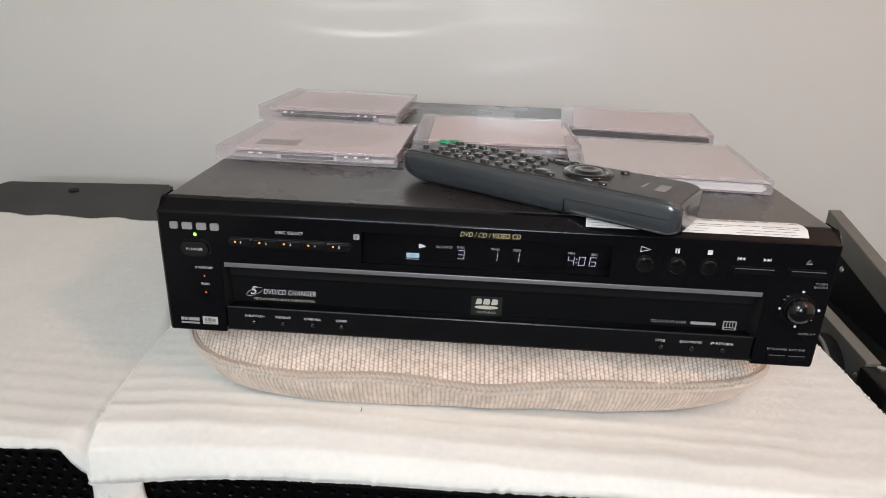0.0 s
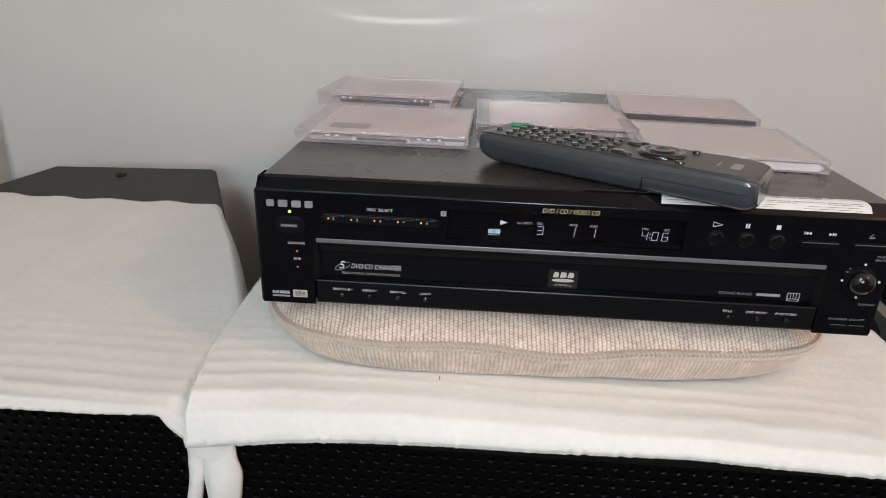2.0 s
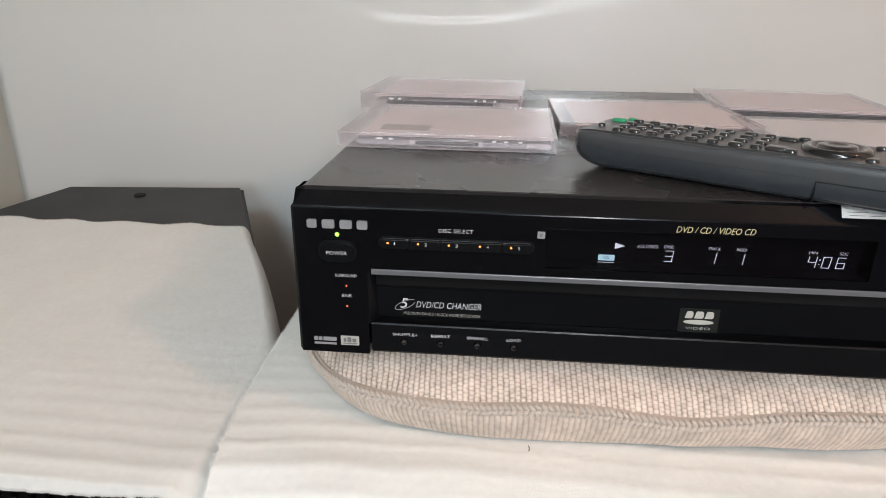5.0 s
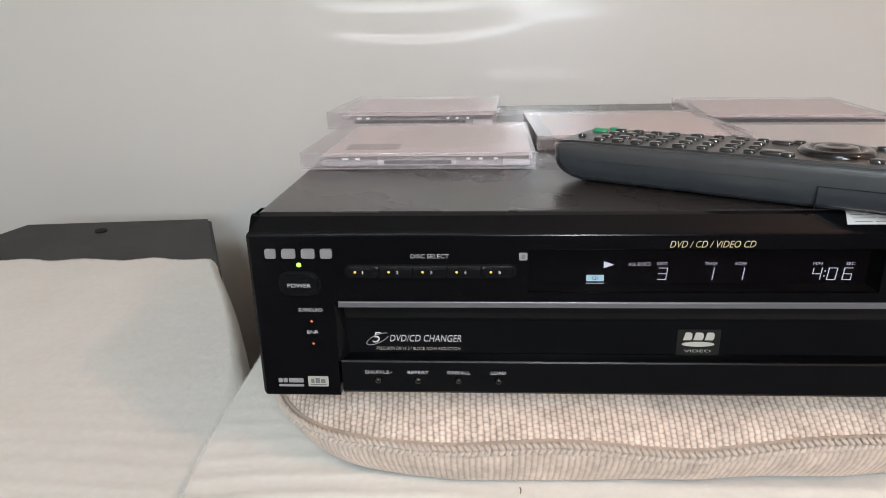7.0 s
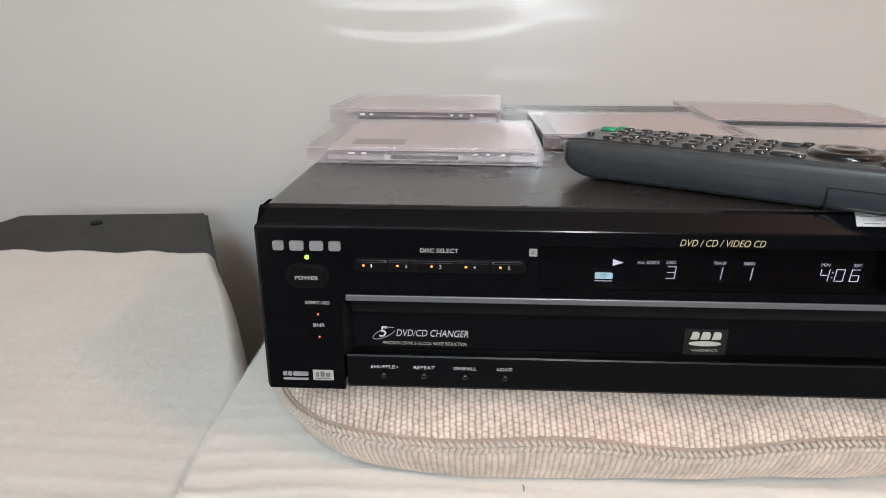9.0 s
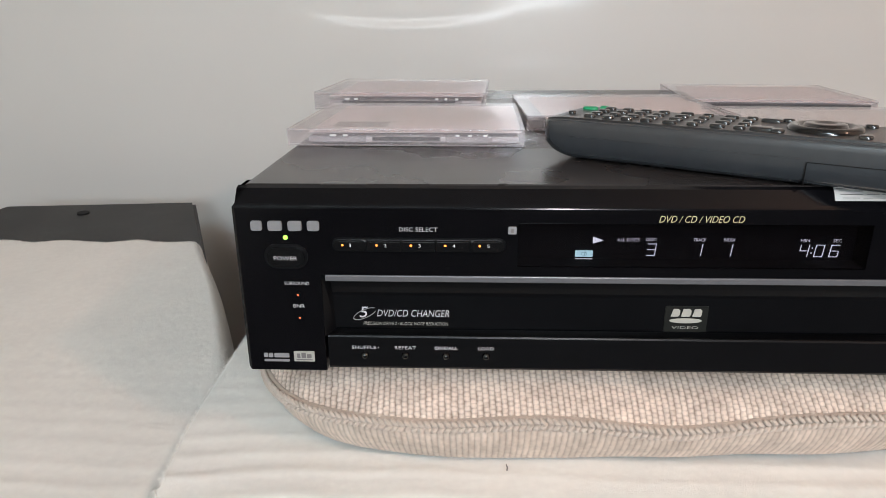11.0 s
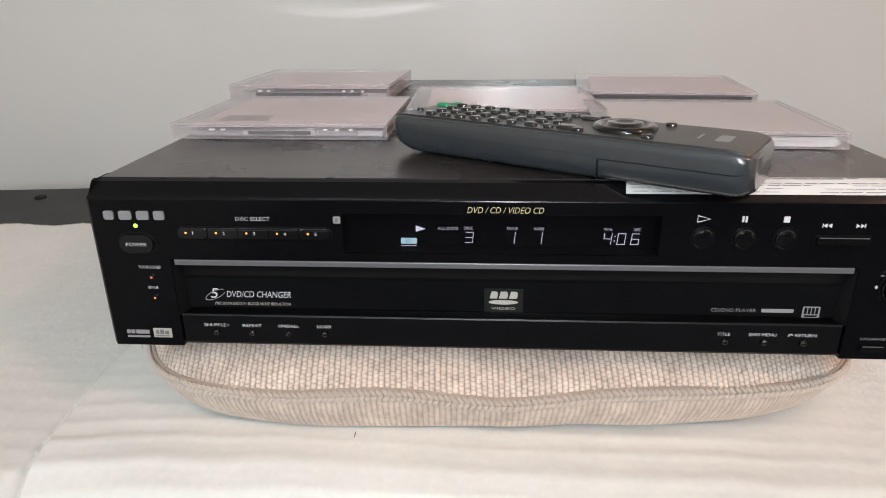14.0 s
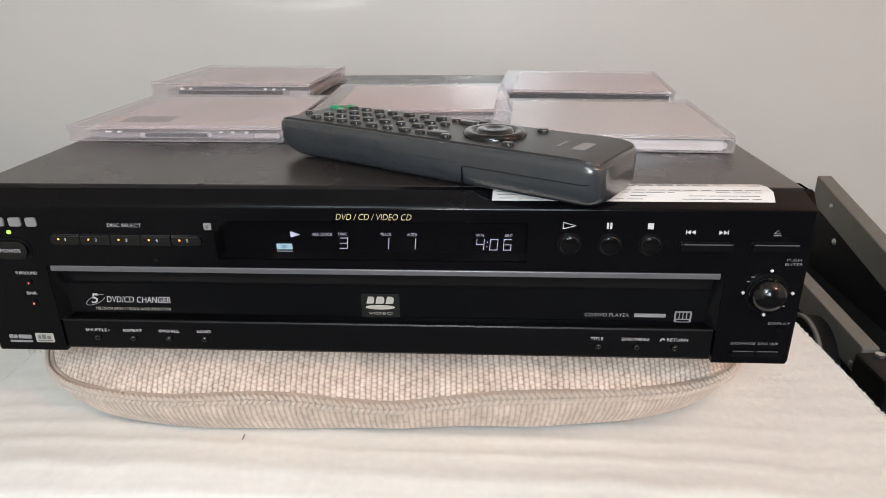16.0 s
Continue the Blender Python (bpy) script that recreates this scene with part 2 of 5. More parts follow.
STICKER = material("white_sticker", (0.70, 0.68, 0.66), rough=0.55, vary=0.04, scale=120)
INK = material("grey_ink", (0.17, 0.16, 0.16), rough=0.6, vary=0.1, scale=200)
RAIL = material("grey_steel_rail", (0.17, 0.165, 0.148), rough=0.42, metal=0.25, vary=0.12, scale=60, bump=0.06, bump_scale=900)
RACK_BLACK = material("rack_black", (0.006, 0.006, 0.006), spec=0.2, rough=0.55, vary=0.2, scale=90)
STEEL = material("bright_steel", (0.50, 0.50, 0.48), rough=0.28, metal=0.9, vary=0.1, scale=200)


# ---------------------------------------------------------------- builders
def mesh_of(name, bm, mat, smooth=False):
    me = bpy.data.meshes.new(name)
    bm.normal_update()
    bm.to_mesh(me)
    bm.free()
    me.materials.append(mat)
    if smooth:
        for p in me.polygons:
            p.use_smooth = True
    return me


def part(name, bm, mat, parent=None, label="", smooth=False):
    ob = new(name, mesh_of(name, bm, mat, smooth))
    if parent is not None:
        ob.parent = parent
    if label:
        ob["label"] = label
    return ob


def thing(name, m, label, category, group=""):
    ob = new(name)
    ob.empty_display_size = 0.02
    ob.matrix_world = m
    return tagged(ob, label, category, group)


def add_box(bm, x0, x1, y0, y1, z0, z1, bevel=0.0, seg=2, m=None):
    r = bmesh.ops.create_cube(bm, size=1)
    vs = r["verts"]
    for v in vs:
        v.co = Vector((x0 + (v.co.x + 0.5) * (x1 - x0), y0 + (v.co.y + 0.5) * (y1 - y0), z0 + (v.co.z + 0.5) * (z1 - z0)))
    if bevel:
        es = list({e for v in vs for e in v.link_edges})
        vs = list({v for f in bmesh.ops.bevel(bm, geom=es, offset=bevel, segments=seg, affect="EDGES", profile=0.5)["faces"] for v in f.verts})
    if m is not None:
        for v in vs:
            v.co = m @ v.co
    return vs


def box(*a, **k):
    bm = bmesh.new()
    add_box(bm, *a, **k)
    return bm


def add_prism(bm, outline, depth0, depth1, axis="y"):
    """A closed outline of (a, b) pushed from depth0 to depth1 along an axis: y gives (x, z) outlines, x gives (y, z), z gives (x, y)."""
    def put(a, b, d):
        return {"y": (a, d, b), "x": (d, a, b), "z": (a, b, d)}[axis]
    lo = [bm.verts.new(put(a, b, depth0)) for a, b in outline]
    hi = [bm.verts.new(put(a, b, depth1)) for a, b in outline]
    n = len(outline)
    for i in range(n):
        bm.faces.new((lo[i], lo[(i + 1) % n], hi[(i + 1) % n], hi[i]))
    bm.faces.new(lo[::-1])
    bm.faces.new(hi)
    bmesh.ops.recalc_face_normals(bm, faces=bm.faces[:])


def prism(*a, **k):
    bm = bmesh.new()
    add_prism(bm, *a, **k)
    return bm


def rounded(x0, x1, z0, z1, r, n=5):
    pts = []
    for cx, cz, a0 in ((x1 - r, z1 - r, 0), (x0 + r, z1 - r, 90), (x0 + r, z0 + r, 180), (x1 - r, z0 + r, 270)):
        for i in range(n):
            a = radians(a0 + 90 * i / (n - 1))
            pts.append((cx + r * math.cos(a), cz + r * math.sin(a)))
    return pts


def circle(cx, cz, r, n=16):
    return [(cx + r * math.cos(2 * math.pi * i / n), cz + r * math.sin(2 * math.pi * i / n)) for i in range(n)]


def add_dome(bm, cx, cy, cz, r, h, rings=6, n=20):
    """A dome that bulges towards -y from the plane y = cy."""
    prev = None
    for k in range(rings):
        a = math.pi / 2 * k / rings
        ring = [bm.verts.new((cx + r * math.cos(a) * math.cos(2 * math.pi * i / n), cy - h * math.sin(a), cz + r * math.cos(a) * math.sin(2 * math.pi * i / n))) for i in range(n)]
        if prev:
            for i in range(n):
                bm.faces.new((prev[i], prev[(i + 1) % n], ring[(i + 1) % n], ring[i]))
        prev = ring
    top = bm.verts.new((cx, cy - h, cz))
    for i in range(n):
        bm.faces.new((prev[i], prev[(i + 1) % n], top))
    bmesh.ops.recalc_face_normals(bm, faces=bm.faces[:])


def add_tube(bm, path, radius, n=8, cap=True):
    """A tube round a list of points; radius: number or function of 0..1 giving (across, along normal)."""
    prev = None
    count = len(path)
    rings = []
    for k, p in enumerate(path):
        p = Vector(p)
        d = (Vector(path[min(k + 1, count - 1)]) - Vector(path[max(k - 1, 0)])).normalized()
        side = d.cross(Vector((0, 0.3, 1))).normalized()
        up = side.cross(d)
        ra, rb = radius(k / (count - 1)) if callable(radius) else (radius, radius)
        rings.append([bm.verts.new(p + side * ra * math.cos(2 * math.pi * i / n) + up * rb * math.sin(2 * math.pi * i / n)) for i in range(n)])
    for a, b in zip(rings, rings[1:]):
        for i in range(n):
            bm.faces.new((a[i], a[(i + 1) % n], b[(i + 1) % n], b[i]))
    if cap:
        bm.faces.new(rings[0][::-1])
        bm.faces.new(rings[-1])
    bmesh.ops.recalc_face_normals(bm, faces=bm.faces[:])


def grid_mesh(bm, rows, cols, fn, uv=None):
    layer = bm.loops.layers.uv.new("UVMap") if uv else None
    vs = [[bm.verts.new(fn(i / (rows - 1), j / (cols - 1))) for j in range(cols)] for i in range(rows)]
    for i in range(rows - 1):
        for j in range(cols - 1):
            bm.faces.new((vs[i][j], vs[i][j + 1], vs[i + 1][j + 1], vs[i + 1][j]))
    return vs


def lettering(text, x0, x1, zc, h, y, mat, parent, shear=0.0, name="lettering", m=None):
    """Raised printed words between x0 and x1 on a face that looks towards -y (or laid by m)."""
    cu = bpy.data.curves.new(name, "FONT")
    cu.body, cu.extrude, cu.resolution_u, cu.shear = text, 0.004, 3, shear
    if h < 0.0026:
        cu.offset, h = -0.012, h * 0.88
    elif h < 0.005:
        cu.offset = -0.009
    tmp = bpy.data.objects.new(name, cu)
    scene.collection.objects.link(tmp)
    bpy.context.view_layer.update()
    me = bpy.data.meshes.new_from_object(tmp.evaluated_get(bpy.context.evaluated_depsgraph_get()))
    bpy.data.objects.remove(tmp)
    xs, zs = [v.co.x for v in me.vertices], [v.co.y for v in me.vertices]
    sx, sz = (x1 - x0) / (max(xs) - min(xs)), h / (max(zs) - min(zs))
    ax, az = min(xs), (max(zs) + min(zs)) / 2
    for v in me.vertices:
        v.co = Vector((x0 + (v.co.x - ax) * sx, y - 0.00004 - v.co.z * 0.02, zc + (v.co.y - az) * sz))
    if m is not None:
        me.transform(m)
    me.materials.clear()
    me.materials.append(mat)
    ob = new(name, me)
    ob.parent = parent
    return ob


# ---------------------------------------------------------------- the room
def rippled_wall(x0, x1, y0, y1, top):
    """The glossy wall, its front face gently rippled at the height of the disc cases."""
    # crease: middle x, half width, height, bow, slope, thickness
    creases = ((-0.190, 0.115, 0.7590, 0.75, 0.105, 0.0065), (-0.200, 0.110, 0.797, 0.55, 0.050, 0.007),
               (0.090, 0.130, 0.788, -0.35, 0.022, 0.008), (0.290, 0.120, 0.762, 0.9, 0.035, 0.009))

    def recess(x, z):
        d = 0.0
        for cx, half, h, bow, slope, thick in creases:
            u = (x - cx) / half
            if abs(u) < 1.6:
                d += slope * thick * 0.886 * (1 + math.erf((z - h - bow * (x - cx) ** 2) / thick)) * math.exp(-u ** 4) * math.exp(-(max(0.0, z - 0.82) / 0.05) ** 2)
        return d + 0.0009 * noise.noise((x * 2.2, z * 3.5, 4.0)) * min(1, (x - x0) * 5, (x1 - x) * 5, z * 5, (top - z) * 5)
    xs = [x0 + 0.012 * k for k in range(117)] + [x0 + 1.404 + (x1 - x0 - 1.404) * k / 12 for k in range(1, 13)]
    zs = [0.70 * k / 10 for k in range(10)] + [0.70 + 0.0016 * k for k in range(101)] + [0.86 + (top - 0.86) * k / 16 for k in range(1, 17)]
    bm = bmesh.new()
    vs = [[bm.verts.new((x, y0 + recess(x, z), z)) for x in xs] for z in zs]
    for a, b in zip(vs, vs[1:]):
        for i in range(len(xs) - 1):
            bm.faces.new((a[i], a[i + 1], b[i + 1], b[i])).smooth = True
    edge = vs[0] + [r[-1] for r in vs[1:]] + vs[-1][-2::-1] + [r[0] for r in vs[-2:0:-1]]
    back = [bm.verts.new((v.co.x, y1, v.co.z)) for v in edge]
    n = len(edge)
    for i in range(n):
        bm.faces.new((edge[(i + 1) % n], edge[i], back[i], back[(i + 1) % n]))
    bm.faces.new(back)
    return part("wall_north", bm, GLOSS_WALL)


def room():
    def slab(name, x0, x1, y0, y1, z0, z1, mat):
        return tagged(part(name, box(x0, x1, y0, y1, z0, z1), mat), kind="structure")
    tagged(rippled_wall(-0.84, 2.4, 0.60, 0.72, 2.4), "plain off-white glossy wall with faint ripples", "wall", kind="structure")
    tagged(slab("wall_west", -0.96, -0.84, -3.0, 0.72, 0, 2.4, SHADED_WALL), "plain painted side wall, its shade put into the colour", "wall")
    tagged(slab("wall_east", 2.4, 2.52, -3.0, 0.72, 0, 2.4, WALL), "plain off-white painted wall", "wall")
    tagged(slab("wall_south", -0.96, 2.52, -3.12, -3.0, 0, 2.4, DARK_WALL), "unseen plain wall, darkened to dim reflections", "wall")
    tagged(slab("floor", -0.96, 2.52, -3.12, 0.72, -0.1, 0, FLOOR), "unseen floor, darkened to dim reflections", "floor")
    tagged(slab("ceiling", -0.96, 2.52, -3.12, 0.72, 2.4, 2.5, CEILING), "plain white ceiling", "ceiling")


room()


# ---------------------------------------------------------------- loudspeakers
def grille_cells(x0, x1, z0, z1, pitch, row, y):
    """A perforated sheet: one cell with a sunk round hole for each perforation."""
    verts, faces = [], []
    rows = int((z1 - z0) / row)
    unit = [(-1, -1), (0, -1), (1, -1), (1, 0), (1, 1), (0, 1), (-1, 1), (-1, 0)]
    for r in range(rows):
        shift = pitch / 2 if r % 2 else 0
        n = int((x1 - x0 - pitch / 2) / pitch)
        for c in range(n):
            cx, cz = x0 + shift + (c + 0.5) * pitch, z1 - (r + 0.5) * row
            b = len(verts)
            for ux, uz in unit:
                verts.append((cx + ux * pitch / 2, y, cz + uz * row / 2))
            for rad, dy in ((0.0033, 0.0), (0.0026, 0.0006), (0.0025, 0.004)):
                for ux, uz in unit:
                    a = math.atan2(uz, ux)
                    verts.append((cx + rad * math.cos(a), y + dy, cz + rad * 0.92 * math.sin(a)))
            for k in range(3):
                for i in range(8):
                    j = (i + 1) % 8
                    faces.append((b + 8 * k + i, b + 8 * k + j, b + 8 * k + 8 + j, b + 8 * k + 8 + i))
    me = bpy.data.meshes.new("grille")
    me.from_pydata(verts, [], faces)
    me.materials.append(GRILLE)
    return me


def loudspeaker(m, x0, x1, rear0, rear1, shoulder, depth0, depth1, height, label, rim=0.022, over=0.0):
    """Trapezoid cabinet. Local: top at z = 0, front at y = -0.03."""
    ob = thing("loudspeaker", m, label, "loudspeaker", "covered loudspeakers")
    plan = [(x0, -0.022), (x1, -0.022), (x1, shoulder), (rear1, depth1), (rear0, depth0), (x0, shoulder)]
    bm = prism(plan, -height, 0.0, axis="z")
    bmesh.ops.bevel(bm, geom=[e for e in bm.edges if all(v.co.z > -0.01 for v in e.verts)], offset=0.004, segments=3, affect="EDGES")
    part("cabinet", bm, CARPETED, ob)
    part("lip", box(x0, x1, -0.034, -0.0222, -rim, -0.002, bevel=min(0.003, rim * 0.3)), KEY_GLOSS, ob, "black front rim under the towel")
    g = new("grille", grille_cells(x0 + 0.002, x1 - 0.002 + over, -0.20, -rim, 0.0112, 0.0086, -0.0325))
    g.parent = ob
    tagged(g, "black perforated metal grille", kind="stuff")
    part("foam", box(x0 + 0.002, x1 - 0.002 + over, -0.0265, -0.0222, -0.20, -rim - 0.0005), VOID, ob)
    part("lower_front", box(x0, x1 + over, -0.0335, -0.0222, -height, -0.2), GRILLE, ob)
    return ob


SLOPE = 2.6
left_speaker = loudspeaker(pose(0, 0, 0.524, SLOPE), -0.805, -0.284, -0.684, -0.452, 0.14, 0.492, 0.512, 0.5,
                           "black trapezoid loudspeaker with perforated front, partly covered by a towel", rim=0.007, over=0.019)
part("bolt", prism(circle(0, 0, 0.007, 14), 0.0, 0.002, axis="z"), VOID, left_speaker, "dark rubber plug in the top").location = (-0.570, 0.462, 0)
right_speaker = loudspeaker(pose(0, 0, 0.526, SLOPE), -0.262, 0.296, -0.12, 0.16, 0.16, 0.46, 0.46, 0.5,
                            "black loudspeaker with perforated front under a white towel")
badge = box(0.103, 0.116, -0.0345, -0.0338, -0.0125, -0.0105)
part("badge", badge, PRINT, right_speaker, "tiny white print on the front rim")


# ---------------------------------------------------------------- towels
def ridge(x, s, seed):
    """Soft creased pleats that run along x and wander a little, over terry loops."""
    w = s + 0.009 * noise.noise((x * 5 + seed, s * 6, 3.1)) + 0.0022 * noise.noise((x * 28, s * 28, seed))
    k = noise.noise((x * 6, s * 11 + seed, 9.0))
    calm = max(0.10, 1 - max(0, s - 0.09) * 7)
    crease = (0.5 + 0.5 * math.cos(2 * math.pi * w / 0.0165)) ** 1.6
    pleat = (0.00042 + 0.0012 * max(0.0, 1 - s / 0.07)) * calm * max(0.4, 0.7 + 0.6 * k) * crease
    loops = 0.00012 * noise.noise((x * 140, s * 230, seed)) + 0.00013 * noise.noise((x * 420, s * 420, seed))
    return pleat + 0.0008 * noise.noise((x * 14, s * 14, seed)) + loops


def nap(name, point, seed, parent, mat):
    """Short fibres standing off the cloth, thick along its edges."""
    rnd = random.Random(seed)
    verts, faces = [], []

    def tuft(p, out, length):
        r = 0.00022
        lean = Vector((rnd.uniform(-1, 1), rnd.uniform(-1, 1), rnd.uniform(-0.2, 1))) * 0.8 + out
        tip = p + lean.normalized() * length
        side = lean.cross(Vector((0.3, 0.9, 0.2))).normalized() * r
        other = lean.cross(side).normalized() * r
        b = len(verts)
        verts.extend((p + side, p - side * 0.5 + other, p - side * 0.5 - other, tip))
        faces.extend(((b, b + 1, b + 3), (b + 1, b + 2, b + 3), (b + 2, b, b + 3)))
    for _ in range(26000):
        tuft(point(rnd.random(), rnd.random()), Vector((0, -0.2, 1.0)), rnd.uniform(0.0003, 0.0008))
    for _ in range(2600):
        a = rnd.random()
        tuft(point(0.0, a), Vector((0, -0.8, -0.6)), rnd.uniform(0.0003, 0.0009))
        tuft(point(1.0, a), Vector((0, 0.6, 0.6)), rnd.uniform(0.0006, 0.0018))
        tuft(point(a, 0.0), Vector((-1.2, 0, 0.3)), rnd.uniform(0.0006, 0.0020))
        tuft(point(a, 1.0), Vector((1.2, 0, 0.3)), rnd.uniform(0.0006, 0.0020))
    me = bpy.data.meshes.new(name)
    me.from_pydata(verts, [], faces)
    me.materials.append(mat)
    ob = new(name, me)
    ob.parent = parent
    return tagged(ob, "short white terry nap", kind="stuff")


def towel(name, label, top_z, end_z, x_left, x_right, y_rear, side_drop, seed, front=0.036, cloth=TOWEL):
    rows, cols = 340, 460
    run = 0.045

    def point(i, j):
        # i runs from the front hem to the rear hem, j from west to east
        s_front = i * (run + y_rear(j) + 0.005)
        if s_front < run:
            a = s_front / run
            th = (1 - a) * math.pi / 2
            x_r = x_right(-0.02)
            xl = x_left(-0.006 - front * math.sin(th))
            x = xl + (x_r - xl) * j
            y = -0.006 - front * math.sin(th)
            z = end_z(x) + (top_z(x, -0.006) - end_z(x)) * max(0.0, math.cos(th)) ** 0.6
            nrm = Vector((0, -math.sin(th), math.cos(th)))
        else:
            y = -0.006 + (s_front - run)
            x_r = x_right(y)
            xl = x_left(y)
            x = xl + (x_r - xl) * j
            z = top_z(x, y)
            nrm = Vector((0, 0, 1))
        edge = 0.0014 * noise.noise((s_front * 320, seed, 1.0)) if j > 0.995 or j < 0.002 else 0
        hem = 0.0012 * noise.noise((x * 200, seed, 5.0)) if i < 0.004 or i > 0.996 else 0
        p = Vector((x + edge, y + hem, z)) + nrm * ridge(x, s_front, seed)
        if side_drop and y > 0.1:
            fade = min(1, (y - 0.1) / 0.06)
            over = x - (x_r - 0.022)
            if over > 0:
                q = over / 0.022
                p.x = x_r - 0.022 + 0.016 * math.sin(q * 1.5)
                p.z -= side_drop * fade * q * q
                p.x = x * (1 - fade) + p.x * fade
        return p

    bm = bmesh.new()
    grid_mesh(bm, rows, cols, point)
    bmesh.ops.recalc_face_normals(bm, faces=bm.faces[:])
    ob = part(name, bm, cloth, smooth=True)
    mod = ob.modifiers.new("thickness", "SOLIDIFY")
    mod.thickness, mod.offset = 0.004, -1
    nap("nap", point, seed, ob, cloth)
    return tagged(ob, label, "towel", "white towels")


def plane_z(x, y):
    return 0.524 + math.tan(radians(SLOPE)) * y


def lerp_table(table):
    """Smooth curve through the given pairs."""
    xs, vs = [p[0] for p in table], [p[1] for p in table]
    n = len(xs)
    tan = [(vs[min(n - 1, i + 1)] - vs[max(0, i - 1)]) / (xs[min(n - 1, i + 1)] - xs[max(0, i - 1)]) for i in range(n)]

    def f(x):
        if x <= xs[0]:
            return vs[0]
        for i in range(n - 1):
            if x <= xs[i + 1]:
                h = xs[i + 1] - xs[i]
                t = (x - xs[i]) / h
                return (vs[i] * (2 * t ** 3 - 3 * t ** 2 + 1) + tan[i] * h * (t ** 3 - 2 * t ** 2 + t)
                        + vs[i + 1] * (3 * t ** 2 - 2 * t ** 3) + tan[i + 1] * h * (t ** 3 - t ** 2))
        return vs[-1]
    return f


def sag(t):
    t = min(1, max(0, t))
    return t * t * (3 - 2 * t)


right_end = lerp_table([(-0.27, 0.498), (-0.234, 0.504), (-0.175, 0.512), (-0.09, 0.516), (0.0, 0.517), (0.10, 0.519), (0.16, 0.516), (0.31, 0.512)])
right_top = lerp_table([(-0.27, 0.536), (-0.10, 0.541), (0.05, 0.538), (0.22, 0.532), (0.31, 0.531)])
right_left = lerp_table([(-0.045, -0.2635), (-0.02, -0.265), (0.0, -0.267), (0.04, -0.271), (0.12, -0.272), (0.33, -0.268)])
left_end = lerp_table([(-0.84, 0.519), (-0.33, 0.520), (-0.289, 0.522), (-0.284, 0.520), (-0.280, 0.513), (-0.272, 0.505), (-0.262, 0.4975), (-0.25, 0.493)])
left_right = lerp_table([(-0.03, -0.232), (0.03, -0.240), (0.083, -0.256), (0.15, -0.274), (0.26, -0.322), (0.36, -0.374), (0.5, -0.43)])

towel("towel", "white terry towel with soft pleats, lying under a cushion",
      lambda x, y: right_top(x) + 0.03 * max(0, y), right_end, right_left, lambda y: 0.312 - 0.05 * y, lambda j: 0.33, 0, 2.0, cloth=TOWEL_WHITE)
towel("towel", "off-white terry towel draped over a black loudspeaker",
      lambda x, y: plane_z(x, y) + 0.0065 - 0.024 * sag((x + 0.278) / 0.03), left_end, lambda y: -0.83, left_right,
      lambda j: 0.355 + 0.003 * math.sin(j * 40) + 0.004 * noise.noise((j * 14, 0.3, 0.7)), 0.05, 7.0, front=0.030)


def towel_tail():
    """The towel end that hangs down between the loudspeakers in two soft folds."""
    ob = thing("hanging_towel_end", pose(-0.249, -0.042, 0.500), "white towel end hanging in soft folds in front of the loudspeakers", "towel")

    def sheet(name, west, east, top, low, y0, bulge, seed, label=""):
        def point(i, j):
            z = top + (low(j) - top) * i
            x0, x1 = west(z), east(z)
            x = x0 + (x1 - x0) * j + 0.0006 * noise.noise((seed, i * 9, j * 2))
            y = y0 - bulge * (0.25 + 0.75 * min(1, i * 3)) * math.sin(math.pi * j) ** 0.6 - 0.0012 * noise.noise((x * 90, z * 50, seed))
            return Vector((x, y, z))
        bm = bmesh.new()
        grid_mesh(bm, 60, 28, point)
        bmesh.ops.recalc_face_normals(bm, faces=bm.faces[:])
        o = part(name, bm, TOWEL, ob, label, smooth=True)
        mod = o.modifiers.new("thickness", "SOLIDIFY")
        mod.thickness, mod.offset = 0.0022, 0
        return o
    sheet("fold", lerp_table([(-0.115, -0.030), (-0.06, -0.0235), (-0.03, -0.0190), (0.005, -0.0185)]),
          lerp_table([(-0.115, -0.020), (-0.06, -0.0140), (-0.03, -0.0085), (0.005, -0.0075)]), 0.004, lambda j: -0.112, 0.008, 0.0060, 0.4)
    sheet("fold", lerp_table([(-0.115, 0.004), (-0.06, -0.0050), (-0.03, -0.0080), (0.005, -0.0085)]),
          lerp_table([(-0.115, 0.009), (-0.07, 0.0135), (-0.045, 0.0190), (-0.028, 0.0205), (-0.012, 0.0175), (0.005, 0.0165)]), 0.004, lambda j: -0.112, 0.008, 0.0105, 1.3)
    sheet("flap", lambda z: -0.0195, lambda z: 0.0150, 0.006, lambda j: -0.0030 - 0.0090 * math.sin(1.9 * j), 0.0075, 0.0065, 2.7, "short turned-over edge of the towel")


towel_tail()


